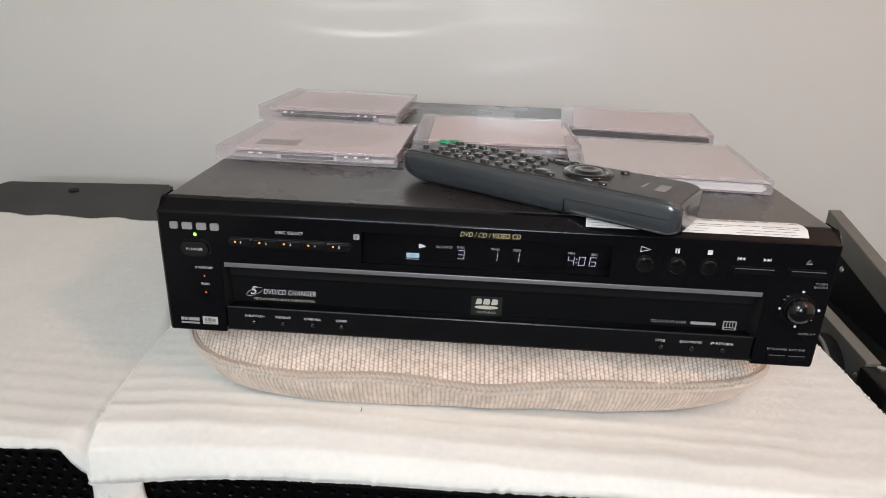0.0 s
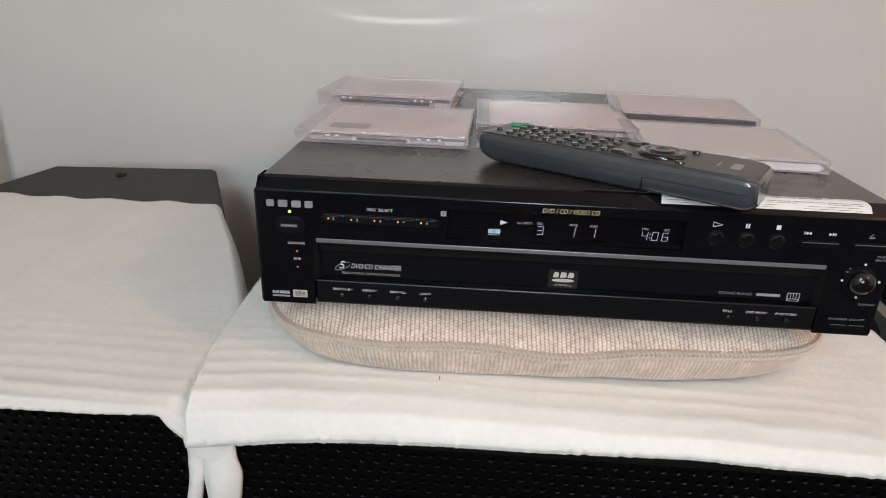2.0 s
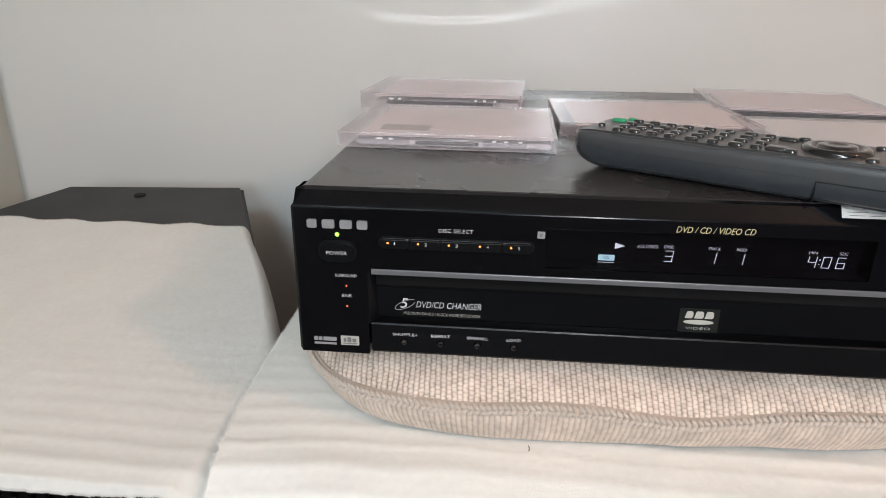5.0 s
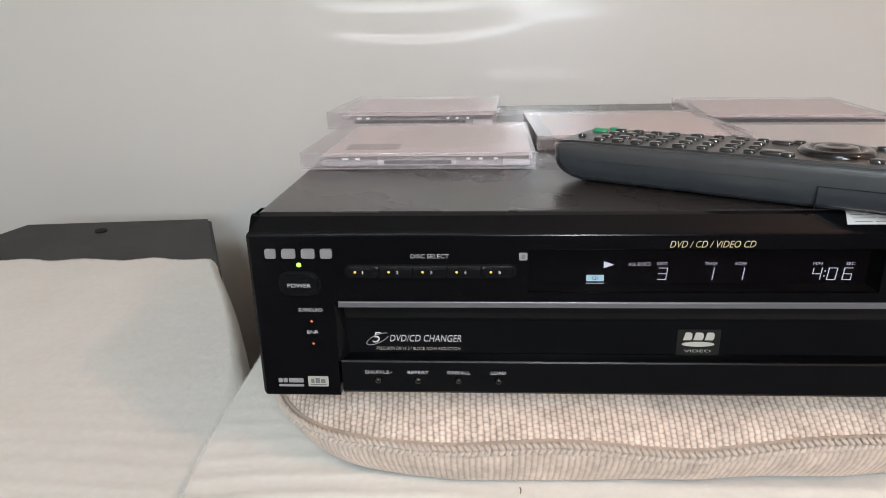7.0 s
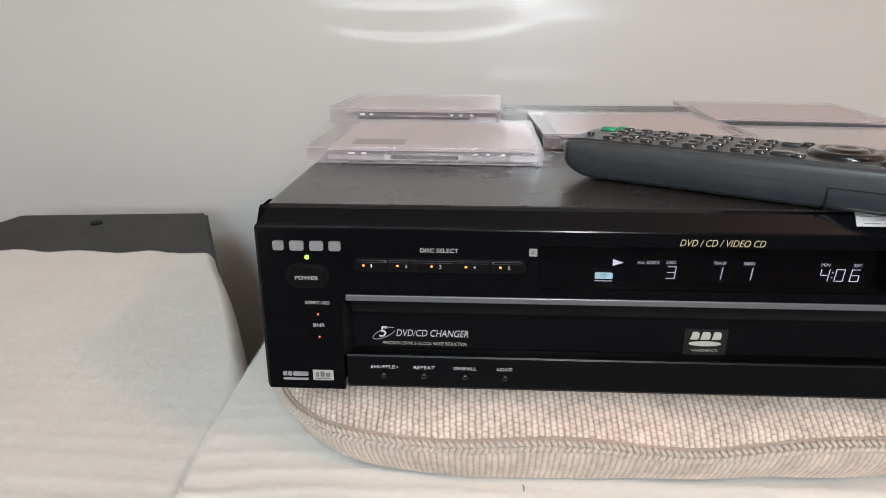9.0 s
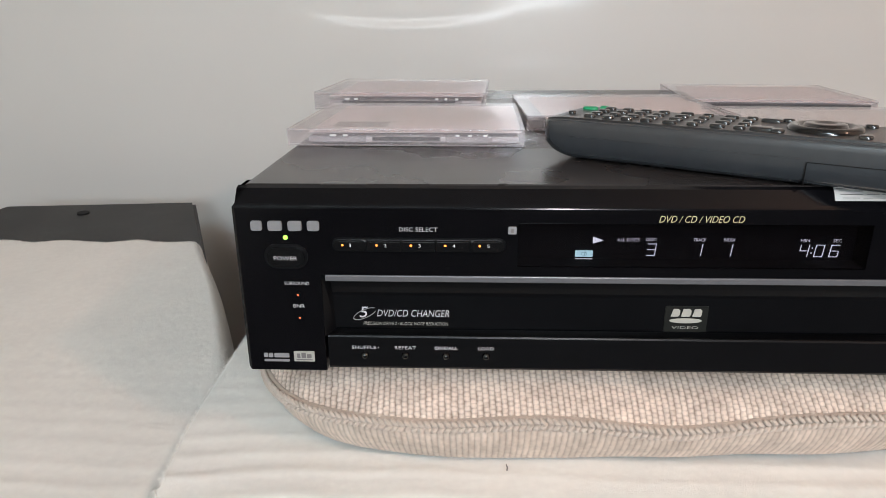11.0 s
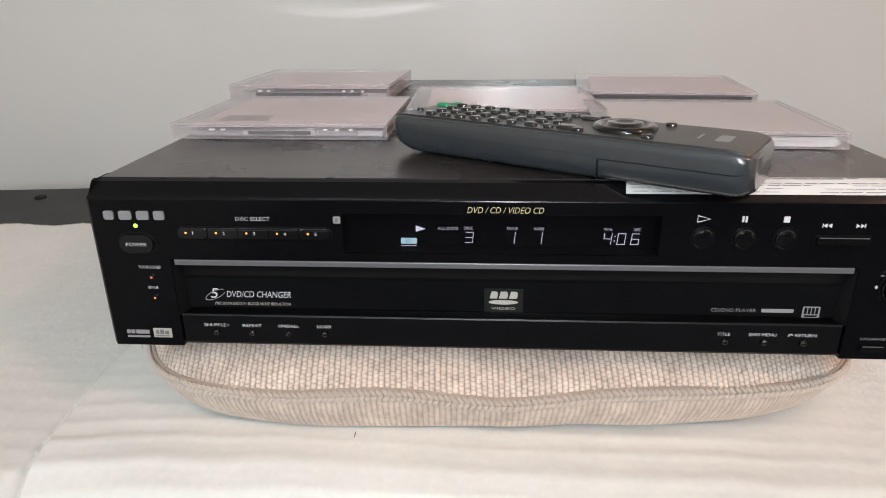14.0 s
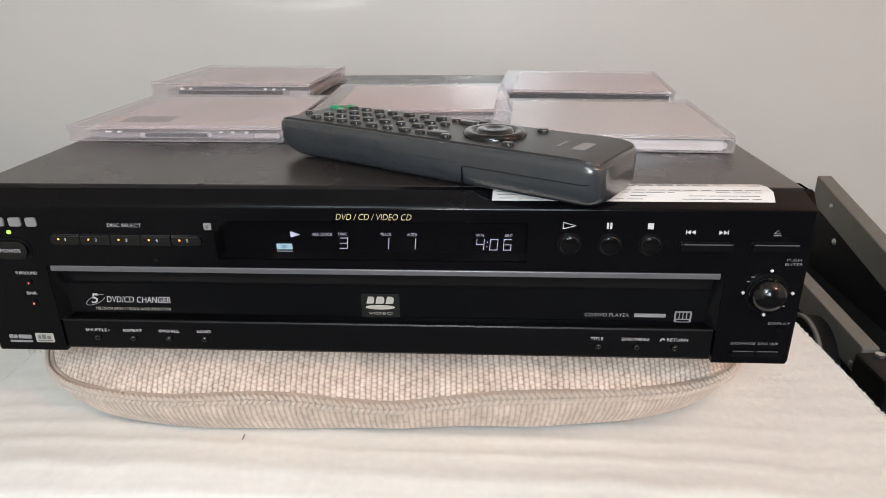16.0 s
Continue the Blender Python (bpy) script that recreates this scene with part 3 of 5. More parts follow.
# ---------------------------------------------------------------- cushion
def cushion():
    ob = thing("cushion", pose(0.001, 0.2075, 0.541, 0, 0, 3.2), "tan woven oval cushion with braided piping, lying on a white towel", "cushion")
    A, B, N = 0.2445, 0.2065, 4.4
    EAST = 0.225                       # the east end is the shorter one

    def rim(t):
        c, s = math.cos(t), math.sin(t)
        return Vector(((EAST if c > 0 else A) * math.copysign(abs(c) ** (2 / N), c), B * math.copysign(abs(s) ** (2 / N), s)))

    def inward(t, inset):
        p = rim(t)
        return p * (1 - inset / p.length)

    seam = lerp_table([(-0.25, 0.027), (-0.20, 0.0285), (-0.17, 0.030), (-0.135, 0.0305), (-0.087, 0.0335), (-0.061, 0.0325), (-0.035, 0.0290), (-0.009, 0.0265), (0.016, 0.0285), (0.041, 0.0315), (0.066, 0.0325), (0.12, 0.0315), (0.17, 0.0285), (0.21, 0.0255), (0.25, 0.025)])

    def wave(x):
        return seam(x) - 0.0285

    def flank(t, v):
        """v from 0 at the underside to 1 at the top middle."""
        p = rim(t)
        w = wave(p.x)
        if v < 0.34:                       # lower gusset
            a = v / 0.34
            inset, z = 0.014 * (1 - a) ** 1.6, 0.002 + (0.024 + w) * a
        else:                              # woven top, rises to the player's base
            a = (v - 0.34) / 0.66
            inset, z = 0.001 + 0.085 * a ** 1.25, 0.029 + w * (1 - a) + 0.0305 * math.sin(min(1, a * 1.15) * math.pi / 2)
        return p, inset, z

    # front half, dense enough for the threads
    n = 1150
    fine = [math.pi * 1.5 + math.copysign(abs(k / 4000) ** 2.4, k) * math.pi * 0.57 for k in range(-4000, 4001)]
    run_ = [0.0]
    for a, b in zip(fine, fine[1:]):
        run_.append(run_[-1] + (rim(b) - rim(a)).length)
    total = run_[-1]

    def even(count):
        """Rim angles at equal steps along the rim."""
        return [float(v) for v in np.interp(np.linspace(0, total, count), run_, fine)]
    ts = even(n + 1)
    lengths = [total * k / n for k in range(n + 1)]
    PU, PV = 0.0032, 0.0033
    split = 0.34

    def span(i):
        return i * 0.09 if i < split else split * 0.09 + (i - split) * 0.14

    def weave_at(g, z):
        """Place on the cloth: the yarns run straight across the cushion, a little uneven."""
        return g.x + 0.0010 * noise.noise((g.x * 30, g.y * 30, 2)), g.y + 0.8 * z + 0.0012 * noise.noise((g.x * 30, g.y * 30, 6))

    def point(i, j):
        k = round(j * n)
        t = ts[k]
        p, inset, z = flank(t, i)
        u, d = lengths[k], span(i)
        if i < split:
            h = 0.0005 * abs(math.sin(math.pi * u / PU)) ** 0.7 + 0.0003 * noise.noise((u * 300, i * 30, 0))
        else:
            g = p * (1 - inset / p.length)
            gu, gv = weave_at(g, z)
            h = 0.0010 * abs(math.sin(math.pi * gu / PU)) ** 0.6 * (0.5 + 0.5 * abs(math.sin(math.pi * (gv / PV + 0.5 * (math.floor(gu / PU) % 2)))) ** 0.5) + 0.0006 * noise.noise((u * 260, d * 260, 4))
        h += 0.0015 * noise.noise((u * 25, d * 30, 8))
        if i < split:
            out = Vector((math.copysign(abs(p.x / (EAST if p.x > 0 else A)) ** (N - 1) / A, p.x), math.copysign(abs(p.y / B) ** (N - 1) / B, p.y))).normalized()
            q = p - out * (inset - h)
        else:
            q = p * (1 - (inset - h) / p.length)
        return Vector((q.x, q.y, z + h * (0.8 if i > split else 0)))

    for name, lo, hi, count, mat in (("gusset", 0.0, split, 24, GUSSET), ("cover", split, 1.0, 96, BURLAP)):
        bm = bmesh.new()
        layer = bm.loops.layers.uv.new("UVMap")
        vs = [[bm.verts.new(point(lo + (hi - lo) * i / (count - 1), j / n)) for j in range(n + 1)] for i in range(count)]
        for i in range(count - 1):
            for j in range(n):
                f = bm.faces.new((vs[i][j], vs[i][j + 1], vs[i + 1][j + 1], vs[i + 1][j]))
                for lp, (a, b) in zip(f.loops, ((i, j), (i, j + 1), (i + 1, j + 1), (i + 1, j))):
                    if lo:
                        q, inset, z = flank(ts[b], lo + (hi - lo) * a / (count - 1))
                        lp[layer].uv = weave_at(q * (1 - inset / q.length), z)
                    else:
                        lp[layer].uv = (lengths[b], span(hi * a / (count - 1)))
        bmesh.ops.recalc_face_normals(bm, faces=bm.faces[:])
        part(name, bm, mat, ob, smooth=True)
    bm = bmesh.new()

    def back(i, j):
        t = ts[-1] + (2 * math.pi - (ts[-1] - ts[0])) * j
        p, inset, z = flank(t, i)
        q = p * (1 - inset / p.length)
        return Vector((q.x, q.y, z))
    grid_mesh(bm, 24, 60, back)
    part("back_cover", bm, BURLAP, ob, smooth=True)
    part("top_panel", prism([tuple(inward(2 * math.pi * k / 60, 0.075)) for k in range(60)], 0.045, 0.0585, axis="z"), BURLAP, ob)
    # braided piping: three strands over a flat core
    bm = bmesh.new()
    core, even_core = [], even(400)
    for k in range(400):
        p = rim(even_core[k])
        q = p * (1 - 0.0006 / p.length)
        core.append((q.x, q.y, 0.0286 + wave(p.x)))
    add_tube(bm, core, lambda t: (0.0020, 0.0034), n=10)
    part("piping_core", bm, CORE, ob, smooth=True)
    bm = bmesh.new()
    count = int(total / 0.0034)
    marks = even(count * 4 + 1)

    def on_rim(k, dz, out):
        p = rim(marks[max(0, min(count * 4, k))])
        q = p * (1 + out / p.length)
        return (q.x, q.y, 0.0285 + wave(p.x) + dz)
    for c in range(count):
        for sign in (-1, 1):
            lean = [on_rim(4 * c + 4 + 2 * sign - k + 0, sign * (0.0002 + 0.00082 * k) + 0.0004 * noise.noise((c * 0.7, sign, 1)), 0.0014 + (0.0009 + 0.0004 * noise.noise((c * 0.9, sign, 4))) * math.sin(k / 4 * math.pi)) for k in range(5)]
            add_tube(bm, lean, lambda t: (0.0007 + 0.0008 * math.sin(math.pi * min(1, t + 0.05)), 0.0007 + 0.0007 * math.sin(math.pi * min(1, t + 0.05))), n=6)
    part("piping", bm, CORD, ob, "braided tan piping along the seam", smooth=True)


cushion()


# ---------------------------------------------------------------- the disc player
def disc_player():
    ob = thing("disc_player", pose(0.0007, 0, 0.6012), "black five-disc changer and video disc player lying on a tan cushion", "disc player")
    # cover: folded sheet with soft long edges
    bm = bmesh.new()
    out = [(-0.2125, 0.004)] + [(-0.2125 + 0.004 * (1 - math.cos(a)), 0.0895 + 0.004 * math.sin(a)) for a in (0, 0.4, 0.8, 1.2, 1.57)]
    inn = [(-0.2115, 0.004)] + [(-0.2115 + 0.0032 * (1 - math.cos(a)), 0.0894 + 0.0032 * math.sin(a)) for a in (0, 0.4, 0.8, 1.2, 1.57)]
    prof = out + [(-x, z) for x, z in reversed(out)] + [(-x, z) for x, z in inn] + list(reversed(inn))
    add_prism(bm, prof, 0.0095, 0.418)
    part("cover", bm, COVER, ob, "black painted steel cover")
    part("chassis", box(-0.2105, 0.2105, 0.0225, 0.4175, 0.0042, 0.091), SATIN_BLACK, ob, "black steel chassis")
    for sx in (-0.17, 0.17):
        for sy in (0.06, 0.36):
            part("foot", prism(circle(sx, sy, 0.017, 18), -0.003, 0.0038, axis="z"), VOID, ob)
    # front panel
    bm = bmesh.new()
    side = 0.1755

    def slab(x0, x1, cut0, cut1):
        """A vertical length of the panel, with the chamfer along its top; cut at an end gives the bevelled outer corner."""
        prof = [(0.0, 0.0), (0.0, 0.0840), (0.0002, 0.0846), (0.0006, 0.0853), (0.0012, 0.0862), (0.0062, 0.0922), (0.0088, 0.0930), (0.0089, 0.0922), (0.022, 0.0922), (0.022, 0.0)]
        lo, hi = [], []
        for y, z in prof:
            drop = max(0.0, z - 0.0842) / 0.009
            lo.append(bm.verts.new((x0 + cut0 * 0.0065 * drop, y + (0.001 if cut0 and y == 0 else 0), z + 0.0015 * cut0 * (z == 0))))
            hi.append(bm.verts.new((x1 - cut1 * 0.0065 * drop, y + (0.001 if cut1 and y == 0 else 0), z + 0.0015 * cut1 * (z == 0))))
        k = len(prof)
        for i in range(k):
            bm.faces.new((lo[i], lo[(i + 1) % k], hi[(i + 1) % k], hi[i]))
        bm.faces.new(lo[::-1])
        bm.faces.new(hi)
    slab(-0.2150, -0.2135, 1, 0)
    slab(0.2135, 0.2150, 0, 1)
    slab(-0.2135, -side, 0, 0)
    slab(side, 0.2135, 0, 0)
    # bridge over the tray, open where the display window sits
    wx0, wx1, wz0, wz1 = -0.0825, 0.0765, 0.0562, 0.0775
    prof = [(0.0, wz1), (0.0, 0.0840), (0.0002, 0.0846), (0.0006, 0.0853), (0.0012, 0.0862), (0.0062, 0.0922), (0.0088, 0.0930), (0.0089, 0.0922), (0.022, 0.0922), (0.022, wz1)]
    add_prism(bm, prof, -side, side, axis="x")
    add_box(bm, -side, side, 0.0, 0.022, 0.0515, wz0)
    add_box(bm, -side, wx0, 0.0, 0.022, wz0, wz1)
    add_box(bm, wx1, side, 0.0, 0.022, wz0, wz1)
    bmesh.ops.remove_doubles(bm, verts=bm.verts[:], dist=1e-5)
    bmesh.ops.recalc_face_normals(bm, faces=bm.faces[:])
    panel = part("front_panel", bm, GLOSS_BLACK, ob, "gloss black moulded front")
    part("panel_base", box(-0.2145, 0.2145, 0.0125, 0.0215, 0.0005, 0.09), SATIN_BLACK, ob)
    for s in (-1, 1):                                     # slanted cheeks beside the tray
        bm = bmesh.new()
        pts = [(s * 0.1754, 0.0004, 0.0515), (s * 0.1715, 0.0065, 0.0475), (s * 0.1700, 0.0065, 0.0205), (s * 0.1754, 0.0004, 0.0185)]
        add = [bm.verts.new(p) for p in pts] + [bm.verts.new((x, 0.012, z)) for x, y, z in pts]
        for q in ((0, 1, 2, 3), (0, 1, 5, 4), (1, 2, 6, 5), (2, 3, 7, 6), (3, 0, 4, 7), (4, 5, 6, 7)):
            bm.faces.new([add[i] for i in q])
        bmesh.ops.recalc_face_normals(bm, faces=bm.faces[:])
        part("tray_cheek", bm, DOOR_BLACK, ob)
    part("trim_strip", box(-0.1735, 0.1735, -0.0002, 0.006, 0.0481, 0.0513, bevel=0.0005), SILVER, ob, "grey metallic trim strip over the disc tray")
    # tray door with a cove along its top
    prof = [(0.0125, 0.0206), (0.0060, 0.0206), (0.0055, 0.0214), (0.0055, 0.0385), (0.0050, 0.0405), (0.0036, 0.0440), (0.0022, 0.0479), (0.0125, 0.0479)]
    door = part("tray_door", prism(prof, -0.1716, 0.1716, axis="x"), DOOR_BLACK, ob, "satin black disc tray door")
    prof = [(0.0125, 0.0012), (0.0012, 0.0012), (0.0004, 0.0024), (0.0004, 0.0184), (0.0008, 0.0192), (0.0016, 0.0194), (0.0125, 0.0172)]
    flap = part("lower_flap", prism(prof, -0.1742, 0.1742, axis="x"), SATIN_BLACK, ob)
    # display window
    win = part("display_window", prism(rounded(wx0, wx1, wz0, wz1, 0.0004), -0.0002, 0.0008), SMOKED, ob, "smoked display window")

    F = -0.0003                                           # print stands just proud of the face
    # maker's badge as four plain blocks
    for x0, x1 in ((-0.2064, -0.2012), (-0.1984, -0.1918), (-0.1890, -0.1826), (-0.1800, -0.1744)):
        part("badge_block", prism(rounded(x0, x1, 0.0735, 0.0782, 0.0010, 4), -0.0010, 0.0005), BADGE, ob, "silver block of the maker's badge")
    bm = bmesh.new()
    add_dome(bm, -0.1908, 0.0, 0.0700, 0.0012, 0.0008, 3, 12)
    part("power_led", bm, GREEN_LED, ob, "glowing green power light")
    # power key in a shallow well
    part("key_surround", prism(rounded(-0.2015, -0.1808, 0.0545, 0.0668, 0.0058, 6), -0.0004, 0.0005), SATIN_BLACK, ob)
    key = part("power_key", prism(rounded(-0.2000, -0.1822, 0.0558, 0.0655, 0.0048, 6), -0.0022, 0.0005), KEY_BLACK, ob, "oval black power key")
    lettering("POWER", -0.1965, -0.1855, 0.0604, 0.0022, -0.0022, PRINT, key)
    lettering("DISC SELECT", -0.1374, -0.1196, 0.0744, 0.0022, F, PRINT, ob)
    # five disc keys in a rounded bar
    part("key_surround", prism(rounded(-0.1690, -0.0880, 0.0634, 0.0702, 0.0033, 6), -0.0003, 0.0004), SATIN_BLACK, ob)
    for i in range(5):
        x0 = -0.1682 + i * 0.01592
        k = part("disc_key", prism(rounded(x0, x0 + 0.0156, 0.0641, 0.0695, 0.0026 if i in (0, 4) else 0.0007, 5), -0.0020, 0.0004), KEY_BLACK, ob)
        bm = bmesh.new()
        add_dome(bm, x0 + 0.0044, -0.0020, 0.0671, 0.0006, 0.0004, 3, 10)
        part("disc_led", bm, AMBER, k, "glowing amber disc light")
        lettering(str(i + 1), x0 + 0.0078, x0 + (0.0083 if i == 0 else 0.0090), 0.0670, 0.0018, -0.0020, PRINT, k)
        # grey lip stands for light caught along the key's top edge
        part("key_lip", prism([(-0.0019, 0.0686), (-0.00205, 0.0687), (-0.0015, 0.0696), (-0.0013, 0.0694)], x0 + 0.0006 + 0.0014 * (i == 0), x0 + 0.0152 - 0.0014 * (i == 4), axis="x"), KEY_SHEEN, k)
    part("remote_mark", prism(rounded(-0.0871, -0.0833, 0.0724, 0.0760, 0.0004, 3), -0.0006, 0.0004), PRINT_DIM, ob, "small white square mark")
    part("remote_mark_bar", box(-0.0860, -0.0846, -0.0008, -0.0005, 0.0732, 0.0752), INK, ob)
    part("sensor_dot", prism(circle(-0.1150, 0.0553, 0.0011, 12), -0.0004, 0.0004), WINDOW, ob)
    lettering("DVD / CD / VIDEO CD", -0.0192, 0.0188, 0.0800, 0.0032, F, PRINT_GOLD, ob, shear=0.25)

    part("display_lining", box(wx0 + 0.0002, wx1 - 0.0002, 0.0112, 0.0120, wz0 + 0.0002, wz1 - 0.0002), VOID, ob)
    part("display_lining", box(wx0 + 0.0002, wx1 - 0.0002, 0.0010, 0.0111, wz0 + 0.0001, wz0 + 0.0004), VOID, ob)
    # lit display, a little way behind the window
    D = 0.0105
    part("play_mark", prism([(-0.0462, 0.0645), (-0.0412, 0.0662), (-0.0462, 0.0679)], D - 0.0002, D), SEGMENT, win)
    part("disc_block", prism(rounded(-0.0542, -0.0458, 0.0578, 0.0610, 0.0003, 3), D - 0.0002, D), SEGMENT_CD, win, "pale cyan lit block")
    lettering("CD", -0.0515, -0.0487, 0.0594, 0.0018, D - 0.0003, VOID, win)
    part("disc_block_line", box(-0.0542, -0.0458, D - 0.0002, D, 0.0565, 0.0569), SEGMENT_DIM, win)
    lettering("ALL DISCS", -0.0347, -0.0243, 0.0665, 0.0018, D, SEGMENT_DIM, win)
    for word, x0, x1 in (("DISC", -0.0210, -0.0164), ("TRACK", 0.0010, 0.0070), ("INDEX", 0.0152, 0.0204), ("MIN", 0.0508, 0.0548), ("SEC", 0.0657, 0.0696)):
        lettering(word, x0, x1, 0.0667, 0.0017, D, SEGMENT_DIM, win)

    def digit(ch, x0, zc, w=0.0043, h=0.0063):
        """Seven-segment figure, leaning slightly."""
        on = {"0": "abcdef", "1": "bc", "3": "abgcd", "4": "fgbc", "6": "afgedc"}[ch]
        s = 0.00048
        seg = {"a": (0, w, h - s, h), "d": (0, w, 0, s), "g": (0, w, h / 2 - s / 2, h / 2 + s / 2), "f": (0, s, h / 2, h), "e": (0, s, 0, h / 2), "b": (w - s, w, h / 2, h), "c": (w - s, w, 0, h / 2)}
        bm = bmesh.new()
        for c in on:
            a, b, z0, z1 = seg[c]
            add_box(bm, x0 + a + 0.00015, x0 + b - 0.00015 * (a == 0 and b == w), D - 0.0002, D, zc - h / 2 + z0 + 0.0001, zc - h / 2 + z1 - 0.0001)
        for v in bm.verts:
            v.co.x += (v.co.z - zc) * 0.09
        part("digit", bm, SEGMENT, win, "lit seven-segment figure")
    for ch, x0 in (("3", -0.0205), ("1", 0.0012), ("1", 0.0152), ("4", 0.0508), ("0", 0.0578), ("6", 0.0648)):
        digit(ch, x0, 0.0616)
    bm = bmesh.new()
    add_box(bm, 0.0564, 0.0569, D - 0.0002, D, 0.0627, 0.0633)
    add_box(bm, 0.0562, 0.0567, D - 0.0002, D, 0.0602, 0.0608)
    part("colon", bm, SEGMENT, win)

    # surround and noise-reduction lights
    for word, x0, x1, zt, zl in (("SURROUND", -0.1930, -0.1812, 0.0470, 0.0412), ("BNR", -0.1897, -0.1842, 0.0352, 0.0292)):
        lettering(word, x0, x1, zt, 0.0019, F, PRINT, ob)
        part("small_key", prism(circle(-0.1868, zl + 0.0003, 0.0013, 12), -0.0010, 0.0003), KEY_BLACK, ob)
        bm = bmesh.new()
        add_dome(bm, -0.1869, -0.0010, zl, 0.0005, 0.0003, 3, 8)
        part("indicator", bm, RED_LED, ob, "tiny glowing red-orange light")
    # sound-format marks as plain shapes
    for x0, x1, z0, z1 in ((-0.2067, -0.2046, 0.0071, 0.0094), (-0.2042, -0.2021, 0.0071, 0.0094), (-0.2015, -0.1940, 0.0071, 0.0094), (-0.2067, -0.1940, 0.0048, 0.0060)):
        part("format_mark", prism(rounded(x0, x1, z0, z1, 0.0004, 3), -0.0004, 0.0003), PRINT_DIM, ob)
    part("format_mark", prism(rounded(-0.1916, -0.1813, 0.0050, 0.0106, 0.0003, 3), -0.0004, 0.0003), PRINT_CREAM, ob, "white format plate")
    for x0, x1, z0, z1 in ((-0.1900, -0.1884, 0.0070, 0.0094), (-0.1878, -0.1856, 0.0070, 0.0098), (-0.1850, -0.1828, 0.0070, 0.0092), (-0.1905, -0.1824, 0.0058, 0.0063)):
        part("format_bar", box(x0, x1, -0.0006, -0.0003, z0, z1), INK, ob)

    # tray door print
    T = 0.0054
    door_print = []
    door_print += [lettering("5", -0.1588, -0.1545, 0.0322, 0.0058, T, PRINT, door, shear=0.2)]
    bm = bmesh.new()
    ring = [(-0.1561 + 0.0062 * math.cos(a) * math.cos(0.45) - 0.0021 * math.sin(a) * math.sin(0.45), T - 0.0002, 0.0314 + 0.0062 * math.cos(a) * math.sin(0.45) + 0.0021 * math.sin(a) * math.cos(0.45)) for a in [radians(20 + 12 * k) for k in range(27)]]
    add_tube(bm, ring, 0.00022, n=5)
    door_print += [part("orbit_mark", bm, PRINT_DIM, door)]
    door_print += [lettering("DVD/CD CHANGER", -0.1500, -0.1145, 0.0318, 0.0036, T, PRINT, door, shear=0.2)]
    door_print += [lettering("PRECISION DRIVE 2 / BLOCK NOISE REDUCTION", -0.1570, -0.1150, 0.0262, 0.0019, T, PRINT_CREAM, door, shear=0.2)]
    door_print += [part("format_plate", prism(rounded(-0.0100, 0.0105, 0.0236, 0.0372, 0.0004, 3), T - 0.0002, T + 0.0004), PLATE, door, "dark grey format plate")]
    for x0, x1 in ((-0.0072, -0.0030), (-0.0024, 0.0024), (0.0030, 0.0075)):
        door_print += [part("format_bar", prism([(x0, 0.0318), (x1 - 0.0006, 0.0318), (x1, 0.0330), (x1, 0.0350), (x1 - 0.0008, 0.0358), (x0 + 0.0010, 0.0358)], T - 0.0005, T - 0.0001), PRINT_CREAM, door)]
    door_print += [part("format_disc", prism([(0.0001 + 0.0078 * math.cos(a), 0.0296 + 0.0013 * math.sin(a)) for a in [2 * math.pi * k / 24 for k in range(24)]], T - 0.0005, T - 0.0001), PRINT_CREAM, door)]
    door_print += [lettering("VIDEO", -0.0062, 0.0066, 0.0259, 0.0016, T - 0.0002, PRINT_CREAM, door)]
    door_print += [lettering("CD/DVD PLAYER", 0.1085, 0.1315, 0.0270, 0.0022, T, PRINT_DIM, door)]
    door_print += [part("model_bar", prism(rounded(0.1342, 0.1505, 0.0261, 0.0281, 0.0004, 3), T - 0.0003, T), PRINT_DIM, door)]
    door_print += [part("format_plate", prism(rounded(0.1550, 0.1638, 0.0234, 0.0298, 0.0006, 3), T - 0.0003, T), PRINT_DIM, door)]
    for k in range(4):
        door_print += [part("format_bar", box(0.1558 + 0.0019 * k, 0.1571 + 0.0019 * k, T - 0.0005, T - 0.0002, 0.0256, 0.0291), SATIN_BLACK, door)]
    door_print += [part("format_bar", box(0.1562, 0.1626, T - 0.0005, T - 0.0002, 0.0240, 0.0249), SATIN_BLACK, door)]
    for o in door_print:
        o.location.z -= 0.0025
    # flap keys
    L = 0.0003
    for word, x0, x1, xb in (("SHUFFLE", -0.1625, -0.1505, -0.1560), ("REPEAT", -0.1412, -0.1308, -0.1360), ("ONE/ALL", -0.1215, -0.1103, -0.1159), ("LOAD", -0.1000, -0.0926, -0.0962),
                             ("TITLE", 0.1117, 0.1183, 0.1158), ("DVD MENU", 0.1280, 0.1418, 0.1357), ("RETURN", 0.1513, 0.1620, 0.1556)):
        lettering(word, x0, x1, 0.0130, 0.0019, L, PRINT, flap)
        bm = bmesh.new()
        add_prism(bm, circle(xb, 0.0090, 0.0019, 14), -0.0003, 0.0006)
        add_dome(bm, xb, -0.0003, 0.0090, 0.0019, 0.0018, 6, 16)
        part("push_button", bm, KEY_GLOSS, flap, smooth=True)
    bm = bmesh.new()
    add_tube(bm, [(0.1478, 0.0001, 0.0122), (0.1484, 0.0001, 0.0136), (0.1492, 0.0001, 0.0138), (0.1500, 0.0001, 0.0128)], 0.00025, n=5)
    part("return_mark", bm, PRINT, flap)
    part("dot_mark", prism(circle(-0.1493, 0.0130, 0.0003, 8), L - 0.0002, L), PRINT, flap)

